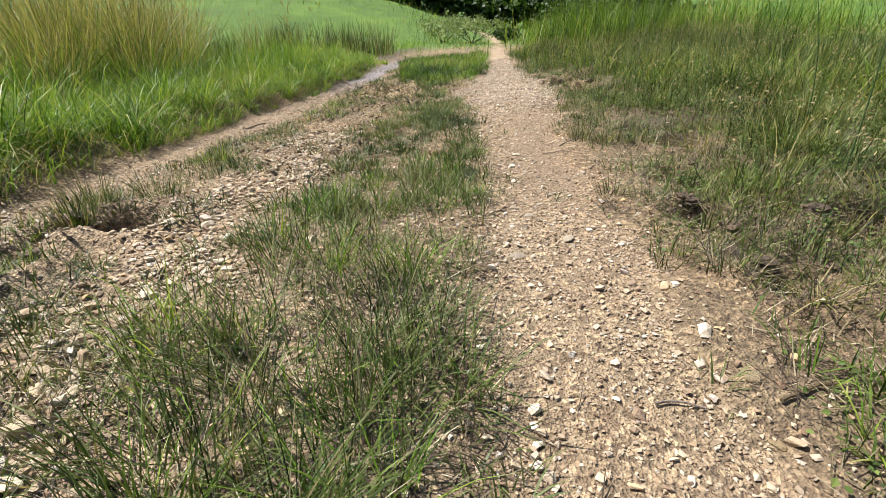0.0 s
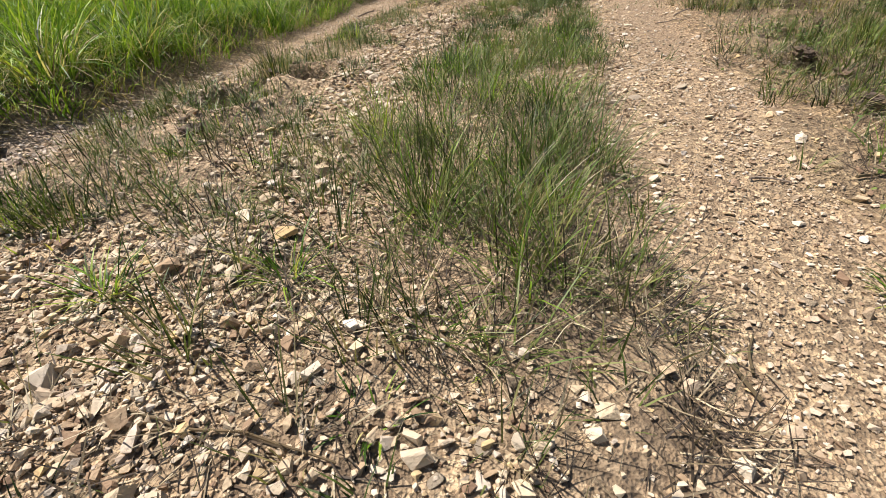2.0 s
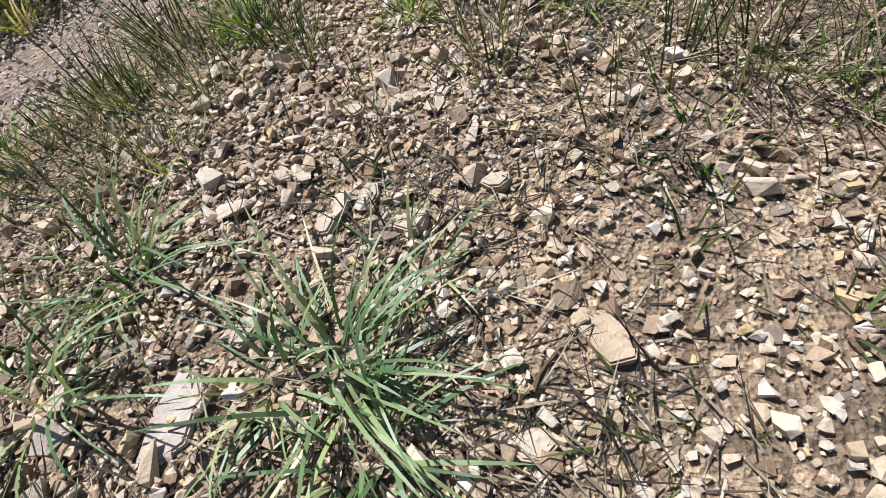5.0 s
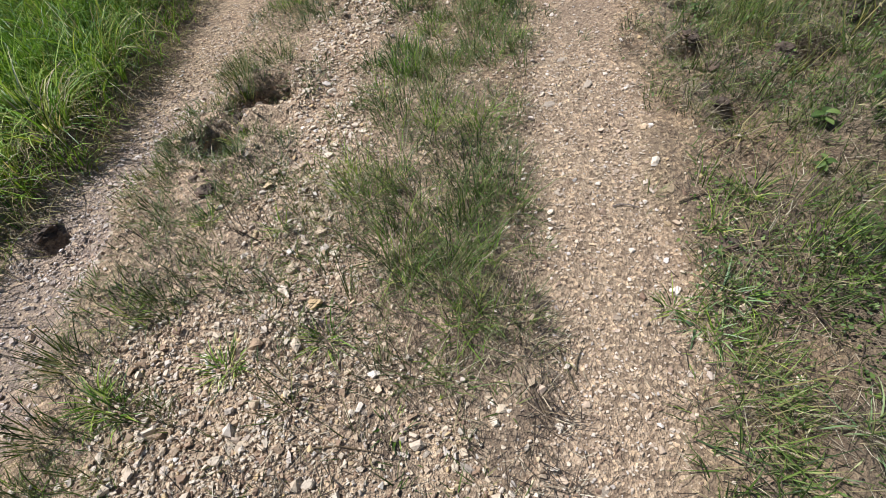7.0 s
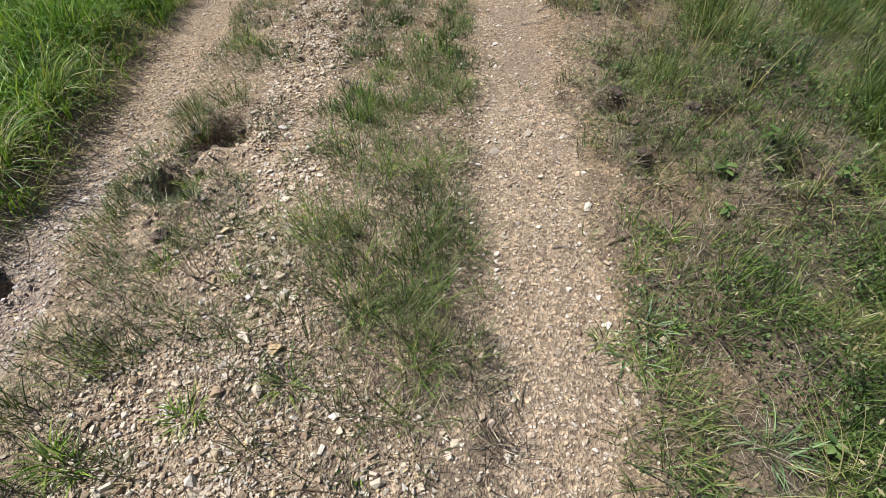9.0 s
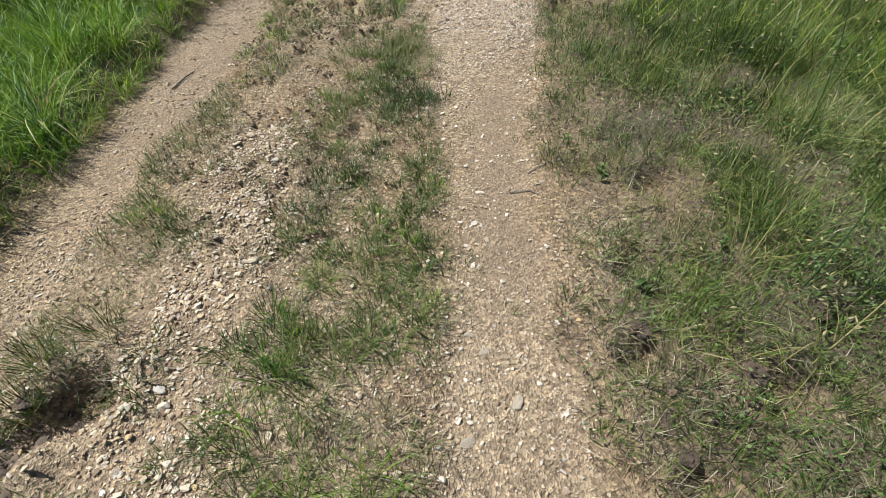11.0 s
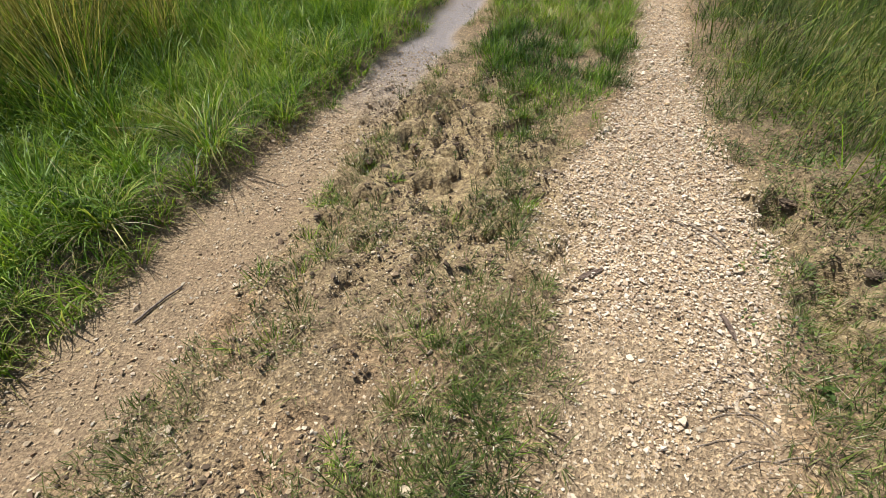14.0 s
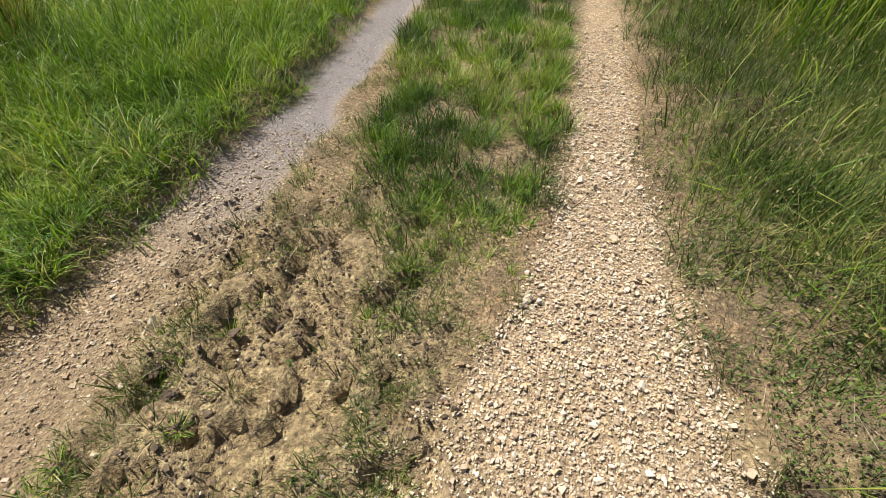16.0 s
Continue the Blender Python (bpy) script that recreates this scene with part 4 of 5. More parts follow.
x, y = scatter(10500, -1.6, 1.6, -0.75, 6.4, lambda x, y: np.clip((0.5 * sparse(x, y) + 0.55 * step(x, -1.35, -1.2) * (1 - step(x, -0.1, 0.1)) * (1 - step(y, 0.3, 1.0)) + 0.8 * step(x, -0.52, -0.36) * (1 - step(x, 0.02, 0.14)) * (1 - step(y, 0.25, 0.5)) + 0.22 * hump(x, y) + 0.4 * step(right_density(x, y), 0.02, 0.10) * (1 - step(x - np.interp(y, G_Y, G_EDGE), 0.5, 1.0)) * (1 - 0.6 * step(y, 3.5, 4.5))) * step(fractal(x, y, 0.2, 3, 95), 0.38, 0.58), 0, 1) * (1 - 0.85 * mud(x, y)) * (1 - 0.75 * step(y, 1.3, 1.9)))
grass_stuff("brown_litter", "dark brown dead grass litter matted on the earth", DEAD, x, y, rng.uniform(0.025, 0.10, len(x)), rng.uniform(0.0018, 0.0032, len(x)), rng.uniform(0.9, 1.55, len(x)), rng.uniform(-0.3, 0.4, len(x)), 2)
# brown flowering stems in the bank
x, y = scatter(75, -6.5, -1.9, 1.0, 10.0, lambda x, y: step(rut_l(y)[0] - x, 0.7, 1.2) * step(fractal(x, y, 1.1, 2, 93), 0.50, 0.62))
grass_stuff("seed_stalks", "tall brown flowering grass stems in the bank", REED, x, y, rng.uniform(0.7, 1.05, len(x)), rng.uniform(0.005, 0.008, len(x)), rng.uniform(0.02, 0.3, len(x)), rng.uniform(0.0, 0.5, len(x)), 4)
cx, cy = scatter(15, -20.0, -1.2, 4.5, 20.0, lambda x, y: step(rut_l(y)[0] - x, 0.9, 1.6) * step(fractal(x, y, 1.6, 2, 94), 0.42, 0.58) * (0.08 + 0.92 * step(-x - 0.27 * y, 0.2, 1.6)) * (1 - 0.7 * step(y, 9, 14)))
x, y, az, i = tufted(cx, cy, 7, 0.10)
v, f, sz, tone = blades(x, y, rng.uniform(0.10, 0.22, len(x)), rng.uniform(0.010, 0.020, len(x)), rng.uniform(0.1, 0.9, len(x)), rng.uniform(0.2, 1.2, len(x)), 2, az, height(x, y) + rng.uniform(0.62, 0.98, len(x)))
tagged(new("seed_heads", fast_mesh("seed_heads", v, f, sz, HEADS, {"tone": tone})), "brown seed heads of tall grass in the bank", "grass", kind="stuff")
grass_stuff("seed_stems", "thin stems of tall flowering grass", REED, x, y, rng.uniform(0.80, 1.05, len(x)), rng.uniform(0.004, 0.006, len(x)), rng.uniform(0.0, 0.15, len(x)), rng.uniform(0.0, 0.3, len(x)), 2, az)
# meadow on both sides, thinning with distance
for nm, sx0, sx1 in (("left_meadow", -40, 2), ("right_meadow", 2, 40)):
    n = 46000
    r = 3.0 + 55 * rng.random(n) ** 2.0
    a = rng.uniform(-1.0, math.pi + 1.0, n)
    x, y = r * np.cos(a), r * np.sin(a) + 1
    keep = (x > sx0) & (x < sx1) & (in_right_rut(x, y) < 0.3) & (in_left_rut(x, y) < 0.3) & ((x < rut_l(y)[0] - 1.6) | (x > np.interp(y, G_Y, G_EDGE) + 2.2) | (y > 8.8) | (np.abs(x + 0.3) > 2.2))
    x, y, r = x[keep], y[keep], r[keep]
    tall = rng.uniform(0.18, 0.46, len(x)) * (0.5 + fractal(x, y, 1.3, 2, 77)) * np.where((x > rut_l(y)[1]) & (x < rut_r(y)[0]), 0.35, 1.0) * np.where(x > 2, 0.9 + 1.6 * np.maximum(step(verge_edge(x, y), 3.4, 5.5), step(y, 7.5, 10.0)), 1.0)
    grass_stuff(nm, "open meadow of knee-high green grass", FIELD if sx0 < 0 else FRESH, x, y, tall, (0.002 + 0.0009 * r) * rng.uniform(0.6, 1.3, len(x)), rng.uniform(0.0, 0.9, len(x)), rng.uniform(-0.2, 1.8, len(x)), 2)

# tall grass standing beside the far end of the track
x, y = scatter(420, 2.2, 8.0, 7.0, 15.5, lambda x, y: step(verge_edge(x, y), 0.35, 1.3) * (0.4 + 0.6 * fractal(x, y, 0.8, 2, 99)))
n = len(x)
loose_blades("tall_grass", "tall green grass standing beside the far track", FRESH, x, y, rng.uniform(0.55, 1.15, n) * (0.6 + 0.6 * fractal(x, y, 0.7, 2, 96)), rng.uniform(0.006, 0.013, n), rng.uniform(0.0, 0.45, n), rng.uniform(-0.2, 1.2, n), 2, 0.8)
# creeping leaves low in the verge
x, y = scatter(5600, 0.4, 3.9, -0.75, 6.0, lambda x, y: right_density(x, y) * (1 - 0.5 * step(verge_edge(x, y), 0.9, 1.6)) * step(fractal(x, y, 0.3, 3, 97), 0.40, 0.56))
n = len(x)
m = turn(rng.uniform(0, 6.28, n), rng.uniform(-0.6, 0.6, n), rng.uniform(-0.6, 0.6, n))
q = np.array([[-0.5, 0, 0], [-0.1, -0.34, 0.06], [0.5, 0, 0], [-0.1, 0.34, 0.06]])
v = np.einsum("nij,kj->nki", m, q) * rng.uniform(0.006, 0.017, n)[:, None, None] + np.stack((x, y, height(x, y) + rng.uniform(0.006, 0.06, n) * (1 + 2.2 * step(verge_edge(x, y), 0.4, 1.3))), 1)[:, None]
tagged(new("creeping_leaves", fast_mesh("creeping_leaves", v.reshape(-1, 3), np.arange(4 * n), np.full(n, 4), LEAF, {"tone": np.repeat(rng.random(n), 4)})), "small creeping green leaves low in the verge", "plants", kind="stuff")

# ---- single tufts ----


def tuft_mesh(name, count, tall, width, mat, lean, droop, spread):
    """Blades that spring from one root, as one mesh."""
    n = count
    a, r = rng.uniform(0, 6.283, n), spread * np.sqrt(rng.random(n))
    v, f, s, tone = blades(r * np.cos(a), r * np.sin(a), tall * rng.uniform(0.45, 1.1, n), width * rng.uniform(0.7, 1.25, n), rng.uniform(*lean, n), rng.uniform(*droop, n), 5, a + rng.normal(0, 0.5, n), np.zeros(n))
    root, first = len(v), 11 * np.arange(n)
    v = np.concatenate((v, [(0, 0, -0.03)]))
    f = np.concatenate((f, np.stack((np.full(n, root), first, first + 1), 1).ravel()))
    return fast_mesh(name, v, f, np.concatenate((s, np.full(n, 3))), mat, {"tone": np.append(tone, 0.5)})


def grass_tuft(x, y, count, tall, width, mat, label, lean=(0.25, 1.0), droop=(0.3, 1.3), spread=0.03, name="grass_tuft"):
    ob = new(name, tuft_mesh(name, count, tall, width, mat, lean, droop, spread))
    ob.location = (x, y, float(height(x, y)) - 0.004)
    return tagged(ob, label, "grass tuft", "grass tufts on the stony track")


def sedge_tuft(x, y, count, tall, width):
    """A tuft whose broad blades can be told apart: each blade is a part."""
    base = new("sedge_tuft")
    base.location = (x, y, float(height(x, y)) - 0.004)
    for k in range(count):
        a = rng.uniform(0, 6.283)
        r = 0.045 * math.sqrt(rng.random())
        one = np.ones(1)
        v, f, s, tone = blades(one * r * math.cos(a), one * r * math.sin(a), one * tall * rng.uniform(0.5, 1.15), one * width * rng.uniform(0.7, 1.3), one * rng.uniform(0.2, 1.25), one * rng.uniform(0.3, 1.9), 6, one * (a + rng.normal(0, 0.5)), one * 0)
        leaf = new("blade", fast_mesh("blade", v, f, s, BLUE, {"tone": tone}))
        leaf.parent = base
    return tagged(base, "blue-green sedge tuft with broad arching blades on stones", "grass tuft", "sedge tufts on the stony shoulder")


def tussock(x, y, count, tall):
    base = new("grass_tussock")
    base.location = (x, y, float(height(x, y)) - 0.004)
    for nm, mat, c, h, w, lean, droop in (("dark_foliage", WIRY, count, tall * 0.78, 0.0022, (0.02, 0.65), (-0.2, 0.8)), ("green_foliage", FRESH, count // 2, tall * 0.5, 0.0030, (0.1, 1.0), (0.0, 1.5)), ("dry_foliage", STRAW, count // 4, tall * 0.75, 0.0019, (0.1, 0.9), (0.0, 0.8)), ("dead_foliage", DEAD, count * 2 // 3, tall * 0.45, 0.0024, (0.2, 1.4), (0.0, 0.7))):
        ob = new(nm, tuft_mesh(nm, c, h, w, mat, lean, droop, 0.11))
        ob.parent = base
    return tagged(base, "loose dark green grass tussock with dry stems", "grass tussock", "tussocks on the hump")


def bank_tussock(x, y, count, tall):
    base = new("bank_tussock")
    base.location = (x, y, float(height(x, y)) - 0.004)
    for nm, mat, c, h, w, lean, droop in (("green_foliage", FRESH, count, tall, 0.0062, (0.1, 0.8), (0.8, 2.2)), ("dry_foliage", STRAW, count // 2, tall * 0.9, 0.004, (0.2, 1.1), (0.9, 2.2)), ("brown_foliage", REED, count // 2, tall * 0.8, 0.004, (0.1, 0.9), (0.6, 1.9))):
        ob = new(nm, tuft_mesh(nm, c, h, w, mat, lean, droop, 0.10))
        ob.parent = base
    return tagged(base, "arching green tussock with bleached hanging blades", "grass tussock", "tussocks along the bank")


for py in (-0.1, 0.55, 0.95, 1.35, 1.9, 2.5, 3.2, 4.1, 5.0, 6.2):
    bank_tussock(float(rut_l(py)[0]) - rng.uniform(0.18, 0.42), py + rng.uniform(-0.1, 0.1), 80, rng.uniform(0.40, 0.58))


def reed_clump(x, y, count, tall):
    base = new("reed_clump")
    base.location = (x, y, float(height(x, y)) - 0.004)
    for nm, mat, c, h, w, lean, droop in (("green_foliage", FRESH, count // 2, tall * 0.75, 0.0075, (0.05, 0.6), (0.2, 1.3)), ("brown_foliage", REED, count, tall, 0.0055, (0.02, 0.45), (0.0, 0.7))):
        ob = new(nm, tuft_mesh(nm, c, h, w, mat, lean, droop, 0.22))
        ob.parent = base
    return tagged(base, "tall brown-green reed clump standing in the bank", "reeds", "reed clumps in the bank")


for px, py, tall, count in ((-0.64, -0.41, 0.15, 50), (-0.58, -0.46, 0.13, 40), (-0.90, -0.54, 0.14, 32), (-0.93, -0.40, 0.14, 36), (-0.61, -0.29, 0.08, 20), (-0.69, -0.44, 0.11, 26), (0.57, 0.18, 0.10, 18), (0.74, -0.22, 0.12, 22), (0.49, 0.10, 0.09, 14)):
    sedge_tuft(px, py, int(count * 1.35), tall * 1.05, 0.0044)
for px, py, tall, count in ((-0.36, -0.07, 0.075, 26), (-0.81, 0.14, 0.13, 44), (-1.06, 0.06, 0.13, 60), (-0.55, 0.20, 0.15, 64), (-1.35, -0.29, 0.14, 60), (-0.80, 0.16, 0.12, 40), (-1.12, 0.09, 0.13, 60), 
                            (-0.25, 0.10, 0.06, 18), (-0.24, 0.02, 0.06, 16), (-0.98, 0.71, 0.10, 44), (-0.72, 0.63, 0.10, 44), (0.63, 0.17, 0.12, 46), (0.50, 0.06, 0.12, 40), (0.43, 0.17, 0.11, 50), (-0.47, 4.52, 0.09, 60),
                            (-0.14, 4.66, 0.08, 60), (-0.03, 3.17, 0.08, 60), (0.66, 0.42, 0.13, 46), (0.82, 0.52, 0.15, 60)):
    grass_tuft(px, py, int(count * 0.75), tall * 0.8, 0.0033, FRESH, "small green grass tuft growing from stony earth")
for px, py, tall, count in ((-1.25, 0.02, 0.13, 70), (-1.28, 0.22, 0.14, 80), (-1.22, -0.15, 0.12, 60), (-1.05, 0.38, 0.12, 60), (-0.98, 1.45, 0.13, 90), (-1.02, 1.62, 0.14, 90), (-0.85, 1.72, 0.13, 80), (-0.62, 0.02, 0.11, 40), (-0.40, 0.06, 0.10, 40), (0.70, 1.02, 0.09, 40), (0.78, 1.5, 0.09, 40), (0.98, 2.25, 0.10, 60)):
    grass_tuft(px, py, count, tall, 0.0028, WIRY, "dark wiry grass tuft with thin upright stems", (0.05, 0.6), (0.0, 0.5), 0.06)
for px, py, tall, count in ((-0.22, 0.34, 0.25, 44), (-0.32, 0.50, 0.27, 50), (-0.12, 0.48, 0.22, 44), (-0.24, 0.66, 0.27, 50), (-0.42, 0.74, 0.22, 40), (-0.08, 0.78, 0.22, 44), (-0.30, 0.92, 0.22, 44), (-0.05, 1.06, 0.20, 40), (-0.25, 1.20, 0.20, 40)):
    tussock(px, py, count, tall)
for px, py, tall, count in ((-2.9, 5.9, 1.1, 170), (-3.25, 5.6, 1.05, 170), (-2.6, 6.4, 0.95, 120), (-3.5, 4.7, 1.0, 150), (-3.9, 4.1, 0.95, 150), (-3.3, 7.2, 0.95, 130), (-4.4, 5.3, 1.05, 150), (-3.6, 6.3, 1.0, 150), (-4.0, 6.9, 1.0, 150), (-4.6, 7.6, 1.0, 140), (-5.2, 5.9, 1.0, 150), (-5.6, 7.2, 1.0, 140), (-5.9, 6.2, 1.0, 140), (-6.3, 5.2, 1.0, 140), (-6.0, 3.9, 0.95, 130), (-4.9, 3.6, 0.9, 130), (-3.0, 8.1, 0.9, 120), (-2.2, 9.4, 0.8, 100), (-4.9, 6.6, 1.0, 150), (-2.75, 4.2, 0.8, 90), (-5.5, 4.5, 1.0, 140), (-4.2, 8.0, 1.0, 140)):
    reed_clump(px, py, count, tall * rng.uniform(1.15, 1.6))
for k in range(24):
    reed_clump(rng.uniform(-5.0, -2.4), rng.uniform(4.4, 8.2), 130, rng.uniform(1.15, 1.7))
for k in range(34):
    px, py = rng.uniform(-3.4, 0.3), rng.uniform(10.3, 13.2)
    tagged(grass_tuft(px, py, 60, rng.uniform(0.6, 0.9), 0.010, WIRY, "blue-green rush clump in the field margin", (0.02, 0.35), (0.0, 0.4), 0.25, "rush_clump"), category="rushes", group="rushes in the field margin")
for k in range(12):
    px, py = rng.uniform(-0.36, 0.04), rng.uniform(0.04, 0.34)
    grass_tuft(px, py, int(rng.integers(24, 44)), rng.uniform(0.06, 0.13), 0.0019, (WIRY, DEAD, DEAD)[k % 3], "matted wiry and dry grass tuft before the hump", (0.2, 1.2), (0.0, 0.9), 0.055)
for k in range(46):
    px, py = rng.uniform(-1.2, 0.02), rng.uniform(-0.12, 0.75)
    grass_tuft(px, py, int(rng.integers(10, 26)), rng.uniform(0.07, 0.15), 0.0021, (WIRY, WIRY, DEAD)[k % 3], "thin dark upright grass stems among stones", (0.05, 0.6), (0.0, 0.4), 0.05)
for k in range(24):
    px, py = rng.uniform(-0.55, 0.06), rng.uniform(-0.22, 0.2)
    grass_tuft(px, py, int(rng.integers(16, 34)), rng.uniform(0.035, 0.08), 0.0014, (WIRY, DEAD, DEAD)[k % 3], "flattened brown-green grass tuft on stony litter", (0.4, 1.4), (0.0, 0.6), 0.06)
for k in range(42):
    py = -0.45 + 2.7 * rng.random()
    px = float(rut_l(py)[1]) + rng.uniform(0.02, 0.40)
    grass_tuft(px, py, int(rng.integers(24, 50)), rng.uniform(0.05, 0.10), 0.0026, WIRY if k % 4 else FRESH, "dark wiry grass tuft along the rut edge", (0.05, 1.1), (-0.4, 1.0), 0.07)
for k in range(26):
    py = 2.2 + 3.6 * rng.random()
    px = float(rut_l(py)[1]) + rng.uniform(0.0, 0.45)
    grass_tuft(px, py, int(rng.integers(28, 50)), rng.uniform(0.06, 0.12), 0.0032, WIRY if k % 3 else FRESH, "thin grass tuft rooted in trodden mud", (0.05, 0.9), (0.0, 0.9), 0.05)

for k in range(44):
    px, py = rng.uniform(-0.5, 0.62), rng.uniform(4.0, 6.2)
    grass_tuft(px, py, int(rng.integers(24, 46)), rng.uniform(0.05, 0.11), 0.0034, (WIRY, FRESH, WIRY)[k % 3], "short grass tuft rooted in trodden mud", (0.05, 0.9), (0.0, 0.9), 0.045)

# ---- sticks, straws, leaves, weeds ----


def rod(points, r0, r1, mat, name, label, category, sides=6):
    """A tapering bent stick through the points, lying on the ground."""
    bm = bmesh.new()
    rings = []
    pts_ = [Vector(p) for p in points]
    for i, p in enumerate(pts_):
        d = (pts_[min(i + 1, len(pts_) - 1)] - pts_[max(i - 1, 0)]).normalized()
        side = d.cross(Vector((0, 0, 1))).normalized() if abs(d.z) < 0.95 else Vector((1, 0, 0))
        up = side.cross(d)
        r = r0 + (r1 - r0) * i / (len(pts_) - 1)
        rings.append([bm.verts.new(p + r * (math.cos(6.283 * j / sides) * side + math.sin(6.283 * j / sides) * up)) for j in range(sides)])
    for a, b in zip(rings, rings[1:]):
        for j in range(sides):
            bm.faces.new((a[j], a[(j + 1) % sides], b[(j + 1) % sides], b[j]))
    bm.faces.new(rings[0][::-1])
    bm.faces.new(rings[-1])
    me = bpy.data.meshes.new(name)
    bm.to_mesh(me)
    bm.free()
    me.materials.append(mat)
    return tagged(new(name, me), label, category)


def lying(x0, y0, x1, y1, r0, r1, mat, name, label, category, bend=0.03, n=7, lift=0.004):
    rows = []
    for i in range(n):
        u = i / (n - 1)
        px, py = x0 + (x1 - x0) * u, y0 + (y1 - y0) * u
        s = bend * math.sin(3.1 * u) + rng.normal(0, bend * 0.12)
        px, py = px - (y1 - y0) * s, py + (x1 - x0) * s
        rows.append((px, py, float(height(px, py)) + lift + r0))
    return rod(rows, r0, r1, mat, name, label, category)


lying(-1.06, 3.67, -0.96, 3.88, 0.0055, 0.0045, TWIG, "stick", "grey-brown broken stick lying in the rut", "stick", 0.02)
lying(0.74, 2.13, 0.86, 2.07, 0.0032, 0.0018, TWIG, "stick", "dark crooked twig lying across the rut edge", "stick", 0.12)
lying(0.86, 2.23, 1.01, 2.25, 0.0035, 0.0025, TWIG, "stick", "pale dry twig lying on the verge", "stick", 0.05)
lying(1.26, 4.31, 1.38, 4.13, 0.004, 0.003, TWIG, "stick", "thin brown twig lying on pale gravel", "stick", 0.08)
lying(0.385, 0.555, 0.465, 0.535, 0.003, 0.0015, TWIG, "stick", "dark twig lying beside the bare rut", "stick", 0.10)
lying(0.585, 0.52, 0.72, 0.545, 0.0035, 0.002, STRAW, "straw_stalk", "yellow flattened straw lying at the rut edge", "straw", 0.05)
lying(0.10, -0.02, 0.085, 0.10, 0.003, 0.002, STRAW, "straw_stalk", "pale dry stalk lying along the rut", "straw", 0.03)
for k in range(16):
    px, py, a = 1.10 + rng.normal(0, 0.09), 3.45 + rng.normal(0, 0.11), rng.uniform(-0.9, 0.5)
    ln = rng.uniform(0.07, 0.20)
    lying(px, py, px + ln * math.cos(a), py + ln * math.sin(a), 0.0017, 0.0010, TWIG, "twig", "thin dry brown twig lying on the gravel", "twig", 0.10, 6)
lying(1.19, 4.35, 1.36, 4.14, 0.0035, 0.002, TWIG, "stick", "thin grey stick lying across pale gravel", "stick", 0.04)
lying(0.46, 5.24, 0.65, 5.27, 0.004, 0.003, TWIG, "stick", "bleached stick lying in trodden mud", "stick", 0.05)
for a in ((0.28, 4.19, 0.44, 4.42), (0.21, 3.95, 0.63, 3.93), (0.49, 3.93, 0.53, 3.80), (0.63, 3.83, 0.87, 3.87), (0.42, 4.35, 0.65, 4.37), (0.63, 5.02, 0.70, 5.28), (-0.60, -0.09, -0.39, -0.12), (0.11, 0.02, 0.15, 0.09),
          (-0.64, -0.07, -0.54, -0.10), (-0.56, -0.23, -0.57, -0.29), (-0.46, -0.37, -0.45, -0.33), (-0.21, -0.27, -0.22, -0.32), (0.56, 5.22, 0.66, 5.02), (1.24, 5.6, 1.62, 5.9), (1.66, 5.55, 1.72, 6.1), (1.12, 1.89, 1.02, 1.60)):
    lying(*a, 0.0022, 0.0014, STRAW, "straw_stalk", "single bleached straw lying on the track", "straw", 0.06)


def dead_leaf(x0, y0, x1, y1, width, mat, label):
    """A curled strip of leaf or bark, thicker in the middle."""
    n, rows = 9, []
    bm = bmesh.new()
    d = Vector((x1 - x0, y1 - y0, 0))
    side = Vector((-d.y, d.x, 0)).normalized()
    for i in range(n):
        u = i / (n - 1)
        p = Vector((x0, y0, 0)) + d * u
        w = width * 0.5 * math.sin(math.pi * min(max(u, 0.04), 0.97)) ** 0.6
        z = float(height(p.x, p.y)) + 0.010
        rows.append([bm.verts.new(p + side * (w * s) + Vector((0, 0, z + 0.35 * w * s * s + 0.004 * math.sin(4 * u)))) for s in (-1, -0.5, 0, 0.5, 1)])
    for a, b in zip(rows, rows[1:]):
        for j in range(4):
            bm.faces.new((a[j], a[j + 1], b[j + 1], b[j]))
    bmesh.ops.solidify(bm, geom=bm.faces[:], thickness=0.002)
    me = bpy.data.meshes.new("dead_leaf")
    bm.to_mesh(me)
    bm.free()
    me.materials.append(mat)
    return tagged(new("dead_leaf", me), label, "dead leaf")


LEAF_BROWN = wood_material("dry_leaf", (0.13, 0.085, 0.060), (0.30, 0.22, 0.17))
dead_leaf(0.74, 3.98, 0.86, 4.04, 0.024, LEAF_BROWN, "curled dark brown dead leaf on the gravel")
dead_leaf(1.235, 3.82, 1.25, 3.69, 0.022, LEAF_BROWN, "long grey-brown dead leaf on the gravel")


